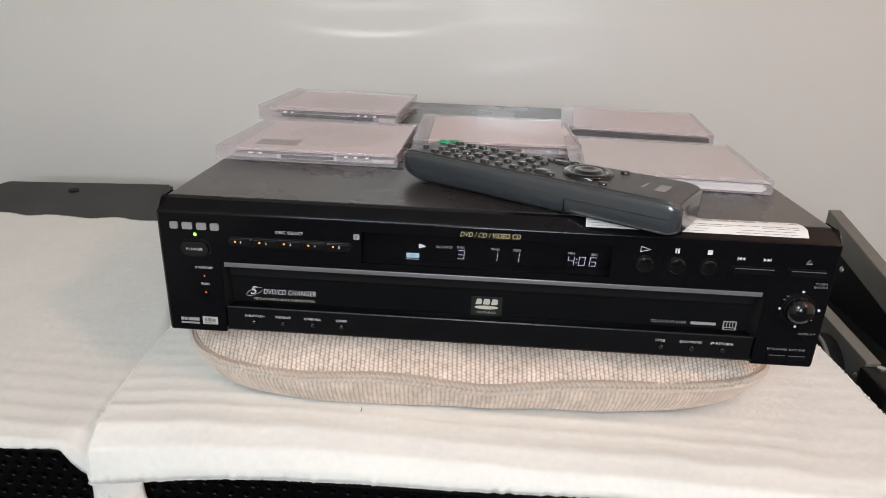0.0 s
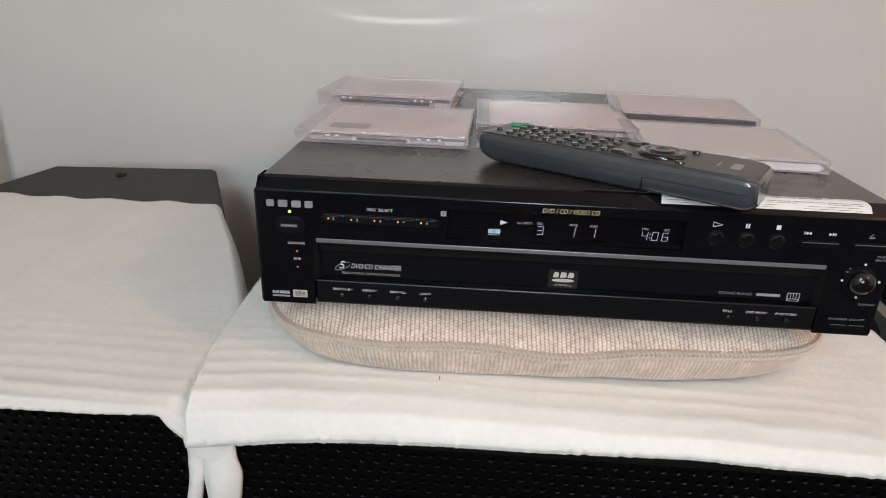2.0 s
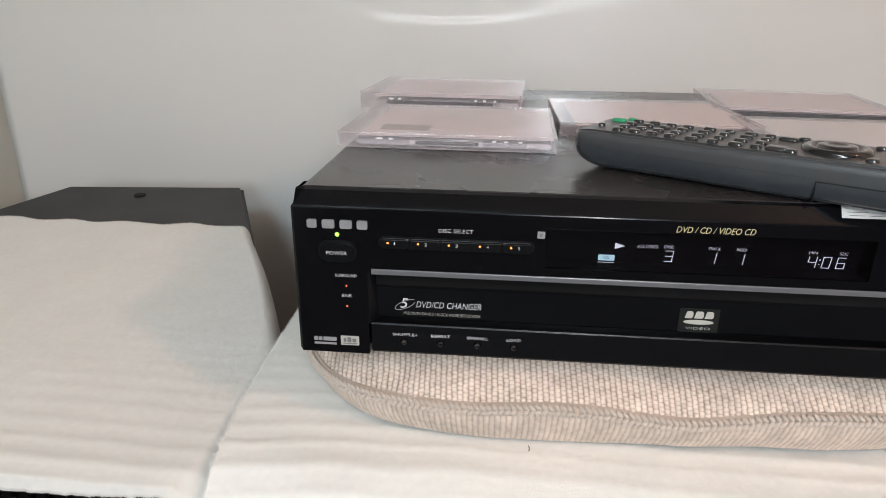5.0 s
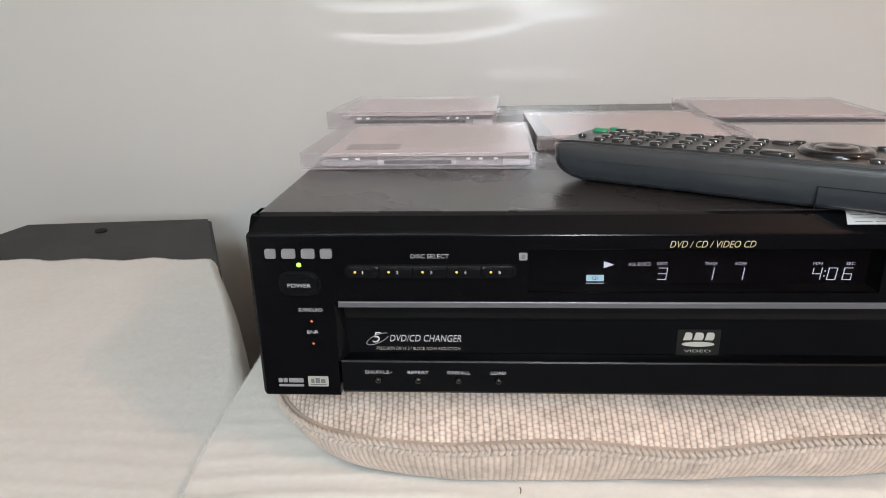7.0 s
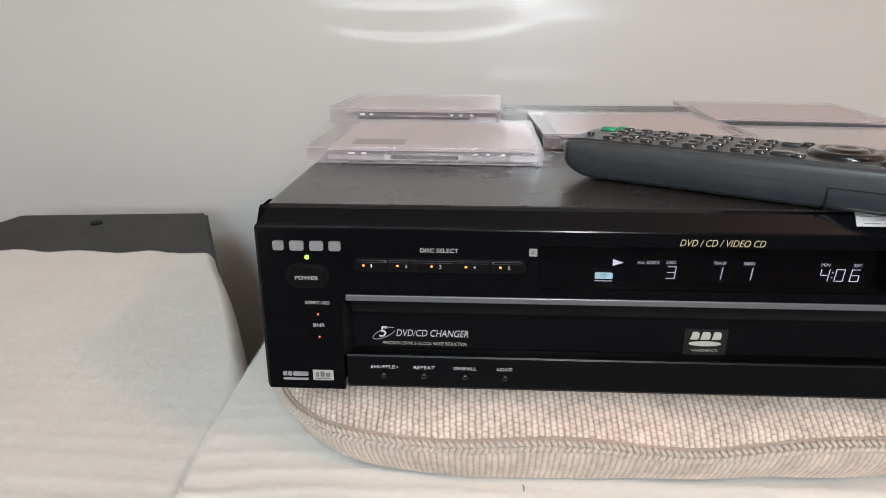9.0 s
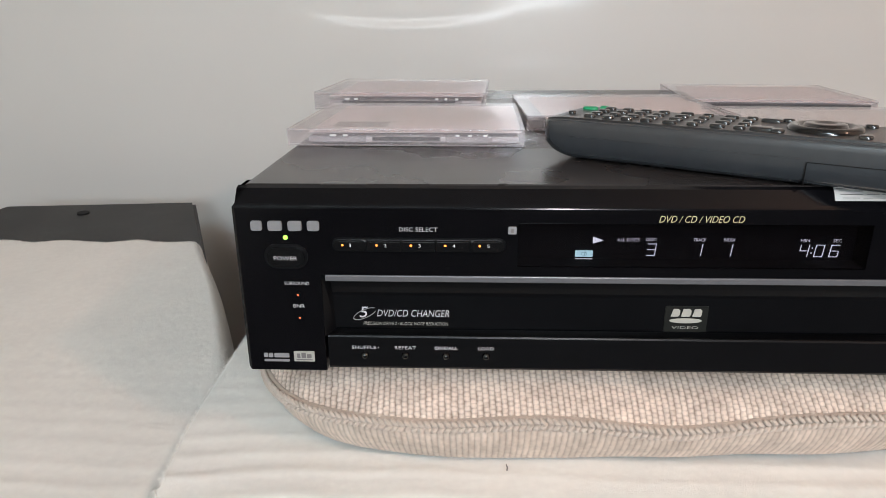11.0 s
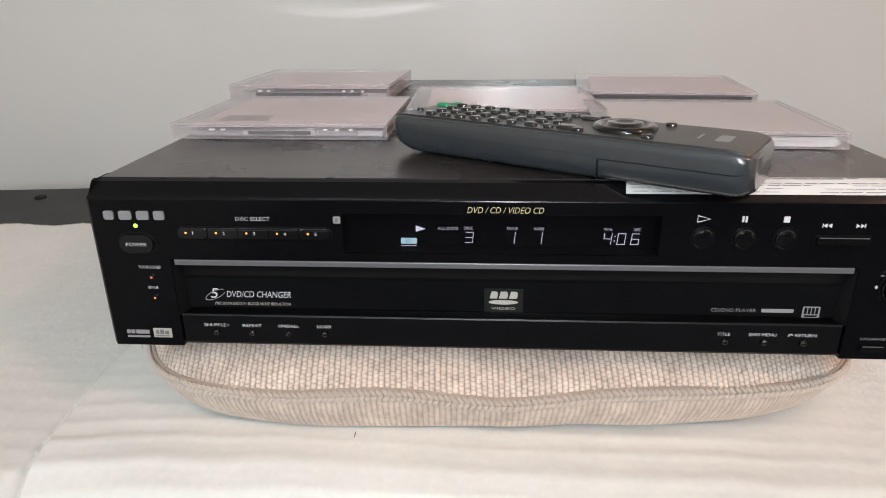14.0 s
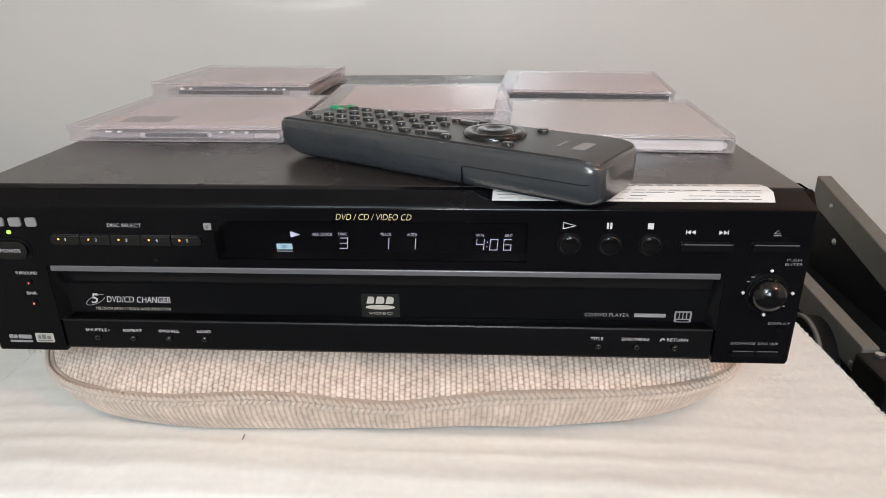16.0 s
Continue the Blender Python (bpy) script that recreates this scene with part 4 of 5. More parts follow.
    # transport keys
    for xb in (0.0972, 0.1170, 0.1368):
        part("key_surround", prism(circle(xb, 0.0665, 0.0060, 24), -0.0003, 0.0004), SATIN_BLACK, ob)
        bm = bmesh.new()
        add_prism(bm, circle(xb, 0.0665, 0.0049, 22), -0.0016, 0.0004)
        add_dome(bm, xb, -0.0016, 0.0665, 0.0049, 0.0008, 4, 22)
        part("transport_key", bm, KEY_BLACK, ob, "round black key")
    bm = bmesh.new()
    add_tube(bm, [(0.0936, F, 0.0747), (0.0936, F, 0.0781), (0.0998, F, 0.0764), (0.0936, F, 0.0747)], 0.0003, n=5)
    part("play_symbol", bm, PRINT, ob)
    for x0, x1 in ((0.1148, 0.1158), (0.1164, 0.1174)):
        part("pause_symbol", box(x0, x1, -0.0005, 0.0002, 0.0749, 0.0780), PRINT, ob)
    part("stop_symbol", box(0.1346, 0.1375, -0.0005, 0.0002, 0.0750, 0.0780), PRINT, ob)
    for cx, d in ((0.1563, -1), (0.1707, 1)):
        for o in (-0.0015, 0.0007):
            part("skip_symbol", prism([(cx + d * o, 0.0724), (cx + d * (o + 0.0019), 0.0735), (cx + d * o, 0.0746)], -0.0005, 0.0002), PRINT, ob)
        part("skip_symbol", box(cx + d * 0.0028 - 0.0002, cx + d * 0.0028 + 0.0002, -0.0005, 0.0002, 0.0724, 0.0746), PRINT, ob)
    bm = bmesh.new()
    add_tube(bm, [(0.1954, F, 0.0731), (0.1986, F, 0.0731), (0.1970, F, 0.0749), (0.1954, F, 0.0731)], 0.00022, n=5)
    part("eject_symbol", bm, PRINT_DIM, ob)
    part("eject_symbol", box(0.1952, 0.1988, -0.0005, 0.0002, 0.0720, 0.0724), PRINT_DIM, ob)
    for x0, x1 in ((0.1508, 0.1776), (0.1850, 0.2092)):
        part("key_surround", prism(rounded(x0, x1, 0.0635, 0.0686, 0.0018, 5), -0.0003, 0.0004), SATIN_BLACK, ob)
        k = part("wide_key", prism(rounded(x0 + 0.0006, x1 - 0.0006, 0.0640, 0.0681, 0.0014, 5), -0.0019, 0.0004), KEY_BLACK, ob, "wide black key")
        # the sheen along the wide key's top is a grey strip
        part("key_lip", box(x0 + 0.0016, x1 - 0.0016, -0.00215, -0.0017, 0.0674, 0.0679), SILVER, k)
    # joystick dial
    part("dial_ring", prism(circle(0.1970, 0.0412, 0.0108, 32), -0.0008, 0.0004), SATIN_BLACK, ob)
    bm = bmesh.new()
    add_prism(bm, circle(0.1966, 0.0414, 0.0090, 36), -0.0030, 0.0)
    add_dome(bm, 0.1966, -0.0030, 0.0414, 0.0090, 0.0070, 10, 36)
    part("dial", bm, KEY_GLOSS, ob, "glossy black joystick knob", smooth=True)
    for dx, dz in ((0, 0.0122), (0, -0.0122), (-0.0122, 0), (0.0122, 0)):
        part("arrow_mark", prism(circle(0.1978 + dx, 0.0412 + dz, 0.0010, 4), -0.0005, 0.0002), PRINT, ob)
    for dx, dz in ((-0.0088, 0.0088), (0.0088, -0.0072), (-0.0105, 0.0062)):
        part("arrow_mark", box(0.1978 + dx - 0.0008, 0.1978 + dx + 0.0008, -0.0004, 0.0002, 0.0412 + dz - 0.0002, 0.0412 + dz + 0.0002), PRINT_DIM, ob)
    lettering("PUSH", 0.2040, 0.2110, 0.0594, 0.0016, F, PRINT_DIM, ob)
    lettering("ENTER", 0.2035, 0.2120, 0.0570, 0.0016, F, PRINT_DIM, ob)
    lettering("DISPLAY", 0.2010, 0.2118, 0.0240, 0.0016, F, PRINT_DIM, ob)
    part("small_key", prism(circle(0.2060, 0.0205, 0.0013, 12), -0.0010, 0.0003), KEY_BLACK, ob)
    lettering("EXCHANGE  DISC SKIP", 0.1840, 0.2080, 0.0120, 0.0016, F, PRINT_DIM, ob)
    for x0, x1 in ((0.1845, 0.1964), (0.1968, 0.2088)):
        k = part("wide_key", prism(rounded(x0, x1, 0.0046, 0.0084, 0.0010, 4), -0.0016, 0.0004), KEY_BLACK, ob)
        part("key_lip", box(x0 + 0.0008, x1 - 0.0008, -0.0018, -0.0015, 0.0079, 0.0083), SILVER, k)
    # white sticker bent over the chamfer
    bm = bmesh.new()
    up = Vector((0, 0.0002, 0.0003))
    fold = [(0.0026, 0.0881), (0.0058, 0.0919), (0.0075, 0.0927), (0.0092, 0.0936), (0.0128, 0.0937)]
    rows_ = []
    for k, (y, z) in enumerate(fold):
        x1 = 0.1945 - (0.0045 * (k / 4) ** 2)
        rows_.append([bm.verts.new(Vector((x, y, z)) + up * s) for s in (0, 1) for x in (0.0585 + 0.0004 * k, x1)])
    for a, b in zip(rows_, rows_[1:]):
        bm.faces.new((a[2], a[3], b[3], b[2]))
        bm.faces.new((a[0], b[0], b[1], a[1]))
        bm.faces.new((a[0], a[2], b[2], b[0]))
        bm.faces.new((a[1], b[1], b[3], a[3]))
    bm.faces.new((rows_[0][0], rows_[0][1], rows_[0][3], rows_[0][2]))
    bm.faces.new((rows_[-1][0], rows_[-1][2], rows_[-1][3], rows_[-1][1]))
    bmesh.ops.recalc_face_normals(bm, faces=bm.faces[:])
    sticker = part("sticker", bm, STICKER, ob, "white printed sticker over the front edge")
    rnd = random.Random(5)
    for k, (f, x0) in enumerate(((0.2, 0.0620), (0.55, 0.0612), (0.9, 0.0606), (1.5, 0.0600), (3.2, 0.0600), (3.6, 0.0600))):
        i = min(3, int(f))
        (ya, za), (yb, zb) = fold[i], fold[i + 1]
        y, z = ya + (yb - ya) * (f - i), za + (zb - za) * (f - i)
        x = x0
        while x < 0.186:
            w = rnd.uniform(0.003, 0.010)
            part("print_bar", box(x, min(x + w, 0.189), y - 0.00013, y + 0.00013, z + 0.00036, z + 0.00055), INK, sticker)
            x += w + rnd.uniform(0.0008, 0.0020) + 0.018 * (rnd.random() < 0.06)
    return ob


disc_player()
TOP = 0.6948


# ---------------------------------------------------------------- disc cases
def disc_case(x, y, turn, inlay, label, spine=False, print_block=False, disc=False, slot=(-0.020, 0.021), dark_edge=False, dark_hinge=False, thick=1.0):
    """Clear case 142 x 125 x 10 mm; local origin at the middle of its base."""
    ob = thing("disc_case", pose(x, y, TOP, 0, 0, turn) @ Matrix.Diagonal((1, 1, thick, 1)), label, "disc case", "disc cases on the player")
    W, D, H = 0.142, 0.125, 0.0102
    # base half: floor and side walls of clear plastic
    bm = bmesh.new()
    add_box(bm, -W / 2, W / 2, -D / 2, D / 2, 0.0003, 0.0015, bevel=0.0004, seg=1)
    add_box(bm, -W / 2 + 0.001, W / 2 - 0.001, -D / 2 + 0.0004, -D / 2 + 0.0016, 0.0016, 0.0068)
    add_box(bm, -W / 2 + 0.001, W / 2 - 0.001, D / 2 - 0.0016, D / 2 - 0.0004, 0.0016, 0.0068)
    part("base", bm, CASE_EDGE, ob, "clear plastic base")
    part("tray", box(-W / 2 + 0.012, W / 2 - 0.003, -D / 2 + 0.003, D / 2 - 0.003, 0.0018, 0.0052, bevel=0.0008, seg=1), CASE_TRAY if not spine else PAPER_WHITE, ob)
    if disc:
        part("disc", prism(circle(0.004, 0.0, 0.0585, 40), 0.0053, 0.0064, axis="z"), DISC, ob, "silver disc")
    part("inlay", box(-W / 2 + 0.0125, W / 2 - 0.002, -D / 2 + 0.002, D / 2 - 0.002, 0.0078, 0.0083), inlay, ob)
    if disc:
        part("disc_print", prism(circle(0.012, 0.006, 0.044, 40), 0.0083, 0.0084, axis="z"), PAPER_DISC, ob, "faint round print on the inlay")
    if print_block:
        part("print_block", box(-0.048, -0.014, -0.041, -0.021, 0.0083, 0.0085), PAPER_TAUPE, ob, "taupe printed block")
        for k in range(5):
            part("print_bar", box(-0.038 + 0.008 * k, -0.034 + 0.008 * k, -0.012, -0.004, 0.0083, 0.00845), PAPER, ob)
    # lid: clear plate with a rim on the two short ends
    bm = bmesh.new()
    add_box(bm, -W / 2, W / 2, -D / 2, D / 2, H - 0.0013, H, bevel=0.0004, seg=2)
    part("lid", bm, CASE_CLEAR, ob, "clear plastic lid")
    bm = bmesh.new()
    add_box(bm, -W / 2, W / 2, -D / 2, -D / 2 + 0.0012, 0.0070, H - 0.0014)
    add_box(bm, -W / 2, W / 2, D / 2 - 0.0012, D / 2, 0.0070, H - 0.0014)
    add_box(bm, -W / 2, -W / 2 + 0.0012, -D / 2 + 0.0014, D / 2 - 0.0014, 0.0017, H - 0.0014)
    add_box(bm, W / 2 - 0.0012, W / 2, -D / 2 + 0.0014, D / 2 - 0.0014, 0.0017, H - 0.0014)
    part("lid_rim", bm, CASE_EDGE, ob)
    # milky strips paint the bright lines that light draws along the clear edges
    bm = bmesh.new()
    add_box(bm, -W / 2 - 0.0002, W / 2 + 0.0002, -D / 2 - 0.0003, -D / 2 + 0.0004, H - 0.0007, H + 0.0001)
    add_box(bm, -W / 2 - 0.0002, W / 2 + 0.0002, -D / 2 - 0.0003, -D / 2 + 0.0004, 0.0003, 0.0011)
    for x0 in (-W / 2 - 0.0002, W / 2 - 0.0006):
        add_box(bm, x0, x0 + 0.0008, -D / 2 - 0.0003, -D / 2 + 0.0004, 0.0012, H - 0.0008)
        add_box(bm, x0, x0 + 0.0006, -D / 2 + 0.0005, D / 2, H - 0.0006, H + 0.0001)
    part("edge_glint_strip", bm, EDGE_GLINT, ob, "painted bright line along the case edge")
    # hinge arms and catches along the long side; the catches' white is painted highlight
    for x0, x1 in () if spine or dark_edge or dark_hinge else ((-0.0455, -0.0415), (-0.0375, -0.0345), (0.0300, 0.0325), (0.0375, 0.0400), (0.0465, 0.0490)):
        part("catch", box(x0, x1, -D / 2 - 0.0002, -D / 2 + 0.0020, 0.0058, 0.0070, bevel=0.0003, seg=1), CATCH_GLINT, ob, "catch with its white highlight painted on")
    for x0, x1 in () if spine or dark_edge else ((-0.058, -0.024), (0.024, 0.052)):
        part("edge_block", box(x0, x1, -D / 2 + 0.0018, -D / 2 + 0.0028, 0.0020, 0.0066), CASE_EDGE, ob)
    part("slot", box(slot[0], slot[1], -D / 2 + 0.0018, -D / 2 + 0.0026, 0.0030, 0.0052), VOID if not spine else PAPER_WHITE, ob, "dark slot in the case edge")
    # clear hinge side: an added dark strip stands for the black cover beneath
    if dark_hinge:
        part("under_hinge_strip", box(-W / 2 + 0.0014, -W / 2 + 0.0115, -D / 2 + 0.002, D / 2 - 0.002, 0.0016, 0.0070), UNDER_HINGE, ob, "dark strip for the black cover seen through the hinge side")
    # dark strip stands for the shadowed gap and black cover behind the clear edge
    if dark_edge:
        part("front_strip", box(-W / 2 + 0.010, W / 2 - 0.004, -D / 2 + 0.0010, -D / 2 + 0.0016, 0.0012, 0.0066), VOID, ob, "dark strip for the gap seen at the clear edge")
    if spine:
        s = part("front_strip", box(-W / 2 + 0.012, W / 2 - 0.006, -D / 2 + 0.0018, -D / 2 + 0.0024, 0.0012, 0.0070), PRINT_WHITE, ob, "white spine card with small print")
        for x0, x1 in ((0.000, 0.006), (0.010, 0.036), (0.040, 0.052)):
            part("print_bar", box(x0, x1, -D / 2 + 0.0016, -D / 2 + 0.0018, 0.0038, 0.0047), PAPER_DISC, s)
    return ob


disc_case(-0.1415, 0.1650, -1.2, PAPER, "clear disc case with pale inlay and a taupe printed block", print_block=True, disc=True)
disc_case(-0.1592, 0.3250, -3.0, PAPER, "thick clear plastic disc case with a pale inlay, lying askew", disc=True, slot=(-0.048, 0.046), thick=1.42)
disc_case(0.0040, 0.2230, 1.0, PAPER_PINK, "clear plastic disc case with a pinkish inlay beside the remote control", dark_hinge=True)
disc_case(0.1450, 0.3080, -6.0, PAPER, "clear disc case with pale inlay at the player's back corner", dark_edge=True)
disc_case(0.1330, 0.1430, -3.5, PAPER_WHITE, "clear plastic disc case with a whitish inlay and white spine card", spine=True)


# ---------------------------------------------------------------- remote control
def remote_control():
    """Local x from the green key's end to the far end, y across, z up from the base."""
    ob = thing("remote_control", pose(0.0323, 0.0418, TOP, 0, 0, -31.3), "dark blue-grey plastic remote control with many small keys", "remote control")
    Lh, Wh = 0.100, 0.0265

    def half_width(x):
        e = max(0.0, abs(x) - (Lh - 0.0075)) / 0.0075
        return Wh - 0.0085 * (1 - math.sqrt(max(0.0, 1 - min(1, e) ** 2))) - 0.0008 * (x < -0.02)

    def base_z(x):
        e = max(0.0, -(x + Lh - 0.030)) / 0.030
        f = max(0.0, x - (Lh - 0.010)) / 0.010
        return 0.0004 + 0.0085 * max(0.0, e - 0.35) ** 2 / 0.4225 + 0.0025 * f ** 2

    def top_z(x):
        e = max(0.0, -(x + Lh - 0.012)) / 0.012
        f = max(0.0, x - (Lh - 0.014)) / 0.014
        return 0.0222 - 0.0020 * e ** 2 - 0.0022 * f ** 2

    def shell(z_a, z_b, tuck_a, tuck_b):
        bm = bmesh.new()
        n = 64
        xs = [-Lh * math.cos(math.pi * k / n) for k in range(n + 1)]
        rings = []
        for x in xs:
            w, za, zb = half_width(x), z_a(x), z_b(x)
            h = zb - za
            prof = [(w - tuck_a, za), (w - tuck_a * 0.45, za + h * 0.06), (w - tuck_a * 0.22, za + h * 0.16), (w - tuck_a * 0.08, za + h * 0.40), (w, za + h * 0.8), (w - tuck_b * 0.3, za + h * 0.93), (w - tuck_b, zb)]
            ring = [bm.verts.new((x, y, z)) for y, z in prof] + [bm.verts.new((x, -y, z)) for y, z in reversed(prof)]
            rings.append(ring)
        k = len(rings[0])
        for a, b in zip(rings, rings[1:]):
            for i in range(k):
                bm.faces.new((a[i], a[(i + 1) % k], b[(i + 1) % k], b[i]))
        bm.faces.new(rings[0])
        bm.faces.new(rings[-1][::-1])
        bmesh.ops.recalc_face_normals(bm, faces=bm.faces[:])
        return bm
    part("shell", shell(base_z, lambda x: top_z(x) - 0.0006, 0.0075, 0.0016), REMOTE_BODY, ob, smooth=True)
    # battery cover seam on both flanks
    for side in (-1, 1):
        bm = bmesh.new()
        add_tube(bm, [(x, side * (half_width(x) - 0.0004), base_z(x) + 0.0112) for x in [0.030 + 0.066 * k / 30 for k in range(31)]], 0.00018, n=5)
        part("seam", bm, SATIN_BLACK, ob)
    # moulding line between the two half shells
    for side in (-1, 1):
        bm = bmesh.new()
        add_tube(bm, [(x, side * (half_width(x) - 0.0001), base_z(x) * 0.5 + 0.0128) for x in [-0.082 + 0.110 * k / 30 for k in range(31)]], lambda t: (0.00016 + 0.00012 * noise.noise((t * 9, side, 2.0)),) * 2, n=5)
        part("moulding_line", bm, REMOTE_BODY, ob, smooth=True)
    bm = bmesh.new()
    n = 48
    lo, hi = [], []
    xs = [-(Lh - 0.002) * math.cos(math.pi * k / n) for k in range(n + 1)]
    edge = [(x, max(0.002, half_width(x) - 0.0018)) for x in xs]
    loop = [(x, w) for x, w in edge] + [(x, -w) for x, w in reversed(edge)]
    lo = [bm.verts.new((x, y, top_z(x) - 0.0012)) for x, y in loop]
    hi = [bm.verts.new((x * 0.995, y * 0.97, top_z(x) + 0.0004)) for x, y in loop]
    k = len(loop)
    for i in range(k):
        bm.faces.new((lo[i], lo[(i + 1) % k], hi[(i + 1) % k], hi[i]))
    m = len(edge)
    for i in range(m - 1):
        bm.faces.new((hi[i], hi[i + 1], hi[k - 2 - i], hi[k - 1 - i]))
    bmesh.ops.recalc_face_normals(bm, faces=bm.faces[:])
    face = part("face_plate", bm, REMOTE_FACE, ob, "dark grey key plate")
    part("cover_seam", box(0.0297, 0.0301, -0.0266, -0.0250, 0.0012, 0.0116), SATIN_BLACK, ob)
    Z = 0.0224

    def keycap(x, y, w, d, mat=REMOTE_KEY, h=0.0018, r=0.0018, turn=0, name="key", label=""):
        w, d = w * 0.97, d * 1.0
        bm = bmesh.new()
        lo_ = rounded(-w / 2, w / 2, -d / 2, d / 2, min(r, w / 2 - 1e-5, d / 2 - 1e-5), 4)
        a = [bm.verts.new((p, q, 0)) for p, q in lo_]
        b = [bm.verts.new((p, q, h * 0.75)) for p, q in lo_]
        c = [bm.verts.new((p * 0.82, q * 0.78, h)) for p, q in lo_]
        nn = len(lo_)
        for s, t in ((a, b), (b, c)):
            for i in range(nn):
                bm.faces.new((s[i], s[(i + 1) % nn], t[(i + 1) % nn], t[i]))
        bm.faces.new(c)
        bmesh.ops.recalc_face_normals(bm, faces=bm.faces[:])
        o = part(name, bm, mat, ob, label, smooth=True)
        o.matrix_local = pose(x, y, Z, 0, 0, turn)
        return o
    keycap(-0.0865, 0.0125, 0.0085, 0.0052, GREEN_KEY, name="power_key", label="green rubber power key")
    keycap(-0.0800, 0.0185, 0.0060, 0.0042, GREEN_KEY, name="power_key", label="green rubber power key")
    keycap(-0.0885, -0.0090, 0.0042, 0.0042, r=0.002)
    rows_ = (-0.0755, -0.0655, -0.0555, -0.0455)
    for i, x in enumerate(rows_):
        for y in (-0.0165, -0.0060, 0.0050, 0.0160):
            keycap(x, y, 0.0062, 0.0046)
    for i, x in enumerate((-0.0335, -0.0225, -0.0110, -0.0010)):
        for y in (-0.0175, -0.0060, 0.0055, 0.0165):
            keycap(x, y, 0.0072 if i % 2 == 0 else 0.0056, 0.0040)
    keycap(0.0085, -0.0150, 0.0110, 0.0070)
    keycap(0.0085, 0.0140, 0.0100, 0.0050)
    for x, y in ((0.0155, -0.0185), (0.0155, 0.0185), (0.0500, -0.0170), (0.0510, 0.0180)):
        keycap(x, y, 0.0058, 0.0050, r=0.0022)
    # joystick ring
    bm = bmesh.new()
    cx, n = 0.0330, 32
    prof = [(0.0162, 0.0), (0.0160, 0.0016), (0.0146, 0.0027), (0.0118, 0.0026), (0.0105, 0.0012), (0.0100, 0.0010), (0.0088, 0.0032), (0.0050, 0.0036), (0.0040, 0.0029)]
    prev = None
    for r, h in prof:
        ring = [bm.verts.new((cx + r * math.cos(2 * math.pi * i / n), r * math.sin(2 * math.pi * i / n), Z + h)) for i in range(n)]
        if prev:
            for i in range(n):
                bm.faces.new((prev[i], prev[(i + 1) % n], ring[(i + 1) % n], ring[i]))
        prev = ring
    bm.faces.new(prev)
    bmesh.ops.recalc_face_normals(bm, faces=bm.faces[:])
    part("joystick", bm, KEY_BLACK, ob, "round black joystick pad", smooth=True)
    # maker's marks as plain shapes
    part("badge_bar", box(0.0700, 0.0713, -0.0065, 0.0050, Z - 0.0002, Z + 0.00035), PRINT_DIM, ob)
    part("badge_plate", prism(rounded(0.0785, 0.0850, -0.0085, 0.0060, 0.001, 4), Z - 0.0006, Z + 0.0004, axis="z"), PRINT_DIM, ob, "grey badge plate")
    return ob


remote_control()


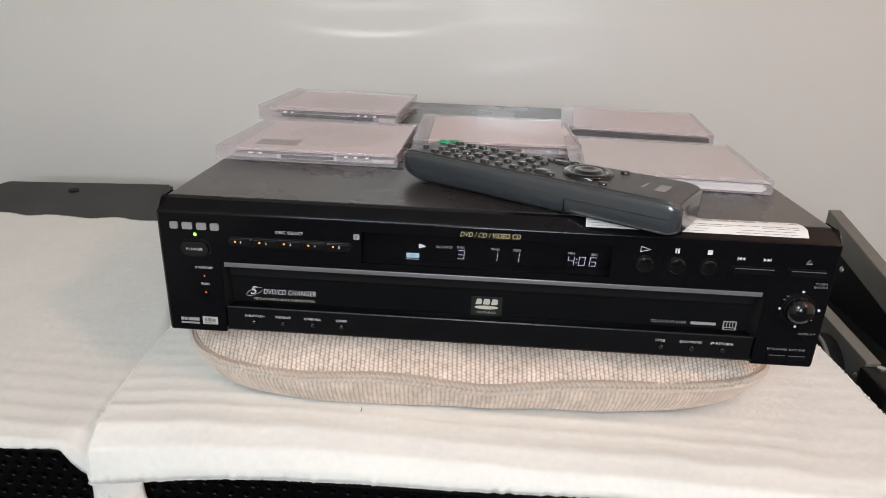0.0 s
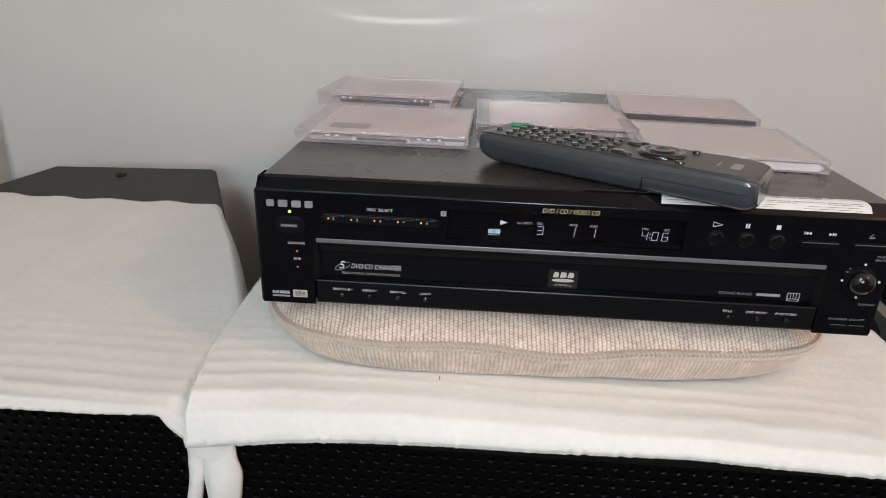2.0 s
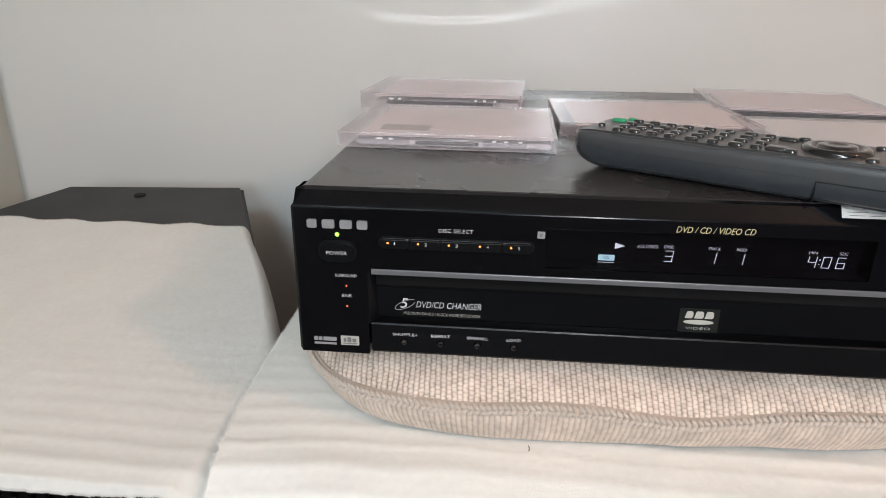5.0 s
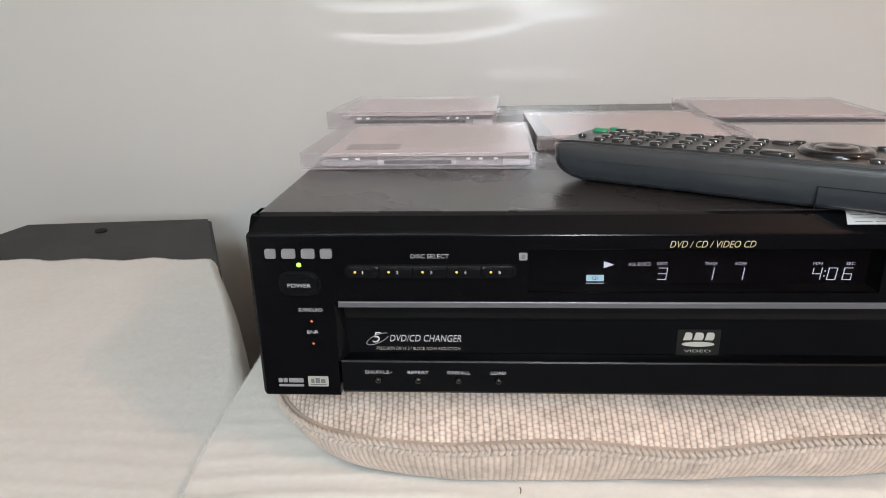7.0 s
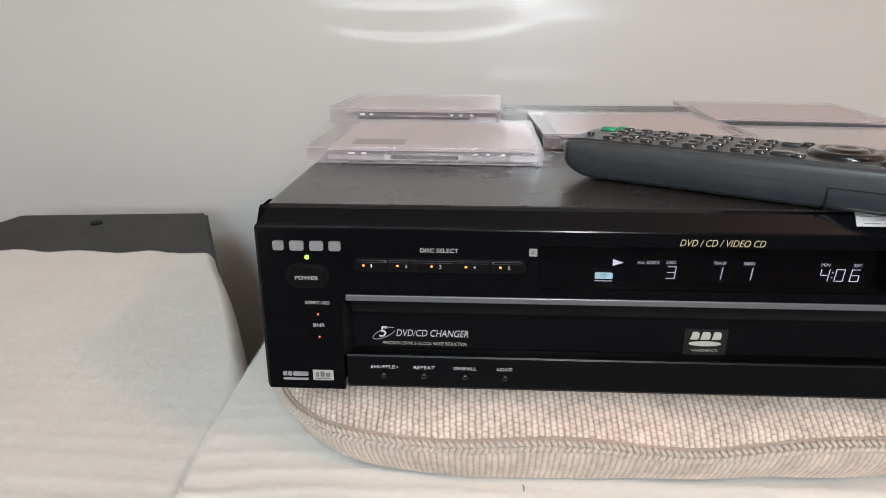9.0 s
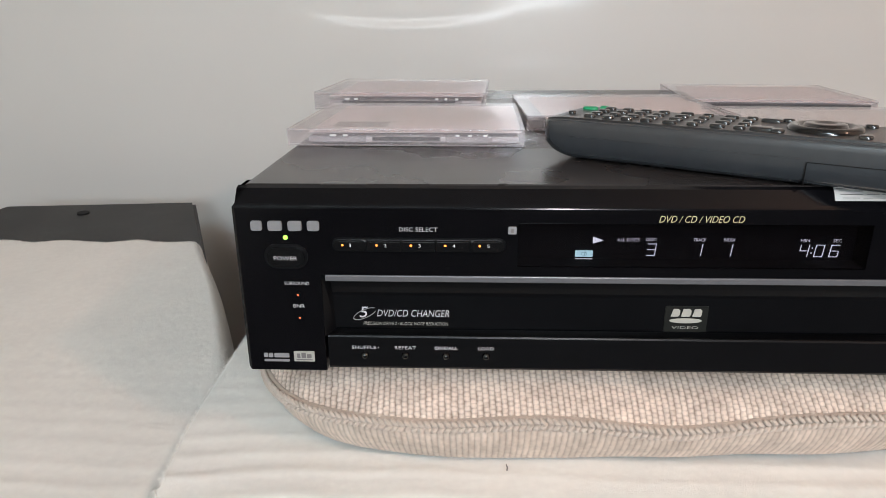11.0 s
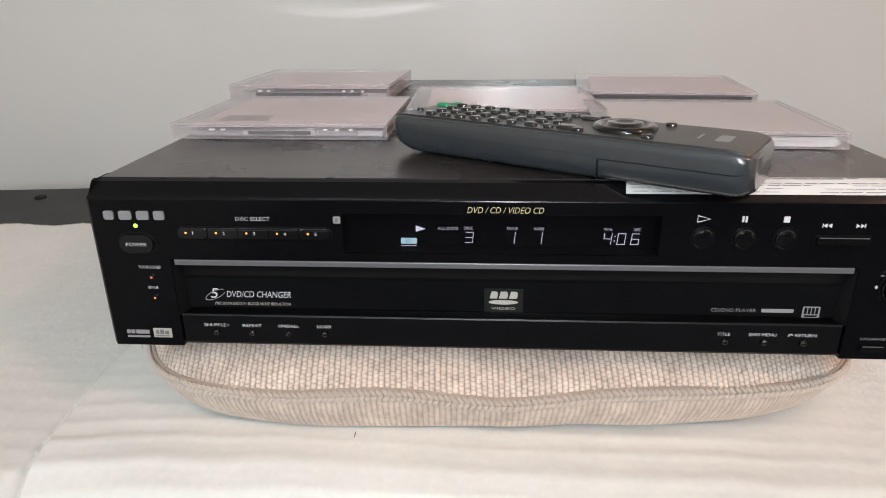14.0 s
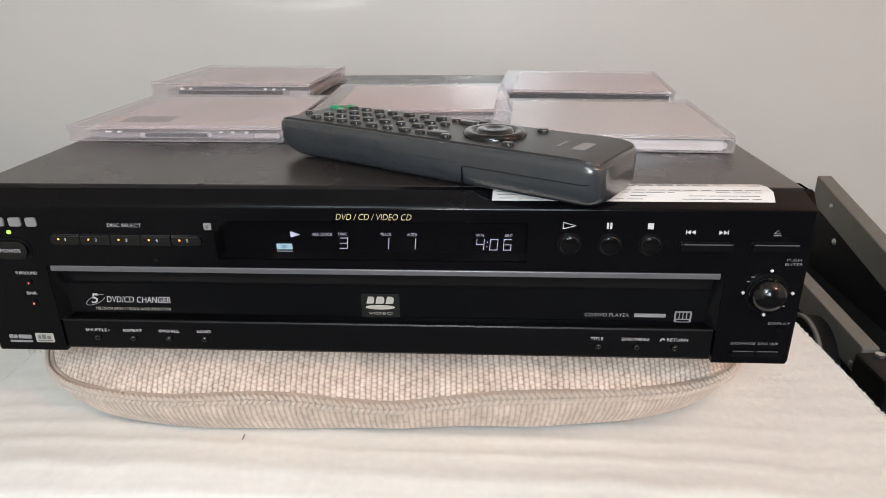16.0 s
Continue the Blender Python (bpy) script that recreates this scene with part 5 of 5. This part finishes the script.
# ---------------------------------------------------------------- black rack beside the loudspeaker
def equipment_rack():
    ob = thing("equipment_rack", pose(0, 0, 0), "black steel rack with two grey rails, standing beside a loudspeaker", "rack")

    def sloped(x0, x1, y0, y1, low, high, slope, at, bevel=0.0):
        """A bar along y whose height follows a slope."""
        bm = box(x0, x1, y0, y1, low, high, bevel=bevel)
        for v in bm.verts:
            v.co.z += slope * (v.co.y - at)
        return bm
    # upright black panel with a grey strip along its top
    part("panel", sloped(0.4405, 0.450, 0.02, 0.440, 0.30, 0.5120, 0.2, 0.28), RACK_BLACK, ob, "black steel panel")
    part("upper_rail", sloped(0.4385, 0.4545, 0.00, 0.443, 0.5125, 0.5445, 0.21, 0.28, bevel=0.0015), RAIL, ob, "grey painted steel rail")
    # lower rail, a grey angle bar with a lighter top
    part("lower_rail", sloped(0.3660, 0.3800, 0.176, 0.48, 0.4845, 0.5120, 0.06, 0.22, bevel=0.0012), RAIL, ob, "grey painted steel rail")
    part("shelf_plate", box(0.3805, 0.4400, 0.03, 0.48, 0.470, 0.476), RACK_BLACK, ob)
    part("side_plate", box(0.3680, 0.3790, 0.08, 0.48, 0.02, 0.482), RACK_BLACK, ob)
    # black end bracket with bolt heads
    bm = bmesh.new()
    add_box(bm, 0.3600, 0.3840, 0.128, 0.1755, 0.455, 0.5065, bevel=0.003)
    add_box(bm, 0.3570, 0.3860, 0.080, 0.127, 0.440, 0.478, bevel=0.004)
    part("bracket", bm, RACK_BLACK, ob, "black end bracket")
    for x, y, z, r in ((0.3755, 0.168, 0.5066, 0.0040), (0.3700, 0.112, 0.4781, 0.0050), (0.3690, 0.092, 0.4781, 0.0040)):
        bm = bmesh.new()
        add_prism(bm, circle(x, y, r, 6), z, z + 0.0025, axis="z")
        part("bolt", bm, STEEL, ob, "steel bolt head")
    for x, y, z, r in ((0.4403, 0.383, 0.521, 0.0038), (0.4383, 0.400, 0.556, 0.0026), (0.3658, 0.186, 0.489, 0.0030)):
        bm = bmesh.new()
        add_dome(bm, 0, 0, 0, r, 0.0018, 4, 12)
        b = part("bolt", bm, STEEL, ob, "steel bolt head")
        b.matrix_local = pose(x, y, z, 0, 0, -90)
    # dark wheel beside the lower rail
    bm = bmesh.new()
    add_prism(bm, circle(0.2375, 0.462, 0.040, 40), 0.3500, 0.3675, axis="x")
    part("wheel", bm, RACK_BLACK, ob, "dark wheel")
    bm = bmesh.new()
    n = 64
    add_tube(bm, [(0.3510, 0.2375 + 0.040 * math.cos(2 * math.pi * i / n), 0.462 + 0.040 * math.sin(2 * math.pi * i / n)) for i in range(n + 1)], 0.0022, n=8)
    part("wheel_rim", bm, RAIL, ob, "grey wheel rim")


equipment_rack()


# ---------------------------------------------------------------- lint and threads
def thread(points, radius, mat, label):
    bm = bmesh.new()
    add_tube(bm, points, radius, n=5)
    tagged(part("lint_thread", bm, mat), label, "thread", "loose threads")


thread([(-0.0835, 0.0005, 0.5425), (-0.0832, 0.0025, 0.5432), (-0.0836, 0.0050, 0.5428)], 0.00035, INK, "short dark thread lying on a white towel")
thread([(0.2205, -0.0095, 0.5300), (0.2220, -0.0090, 0.5305), (0.2232, -0.0098, 0.5300)], 0.00045, INK, "tiny dark lint on a white towel")
for k in range(4):
    a = 0.9 * k
    thread([(-0.205 + 0.003 * k, 0.020 + 0.002 * k, 0.594), (-0.2065 + 0.003 * k, 0.012, 0.5965 + 0.0006 * k), (-0.204 + 0.0035 * k, 0.008, 0.5935 + 0.001 * math.sin(a))], 0.00035, CORD, "frayed tan thread of the cushion")
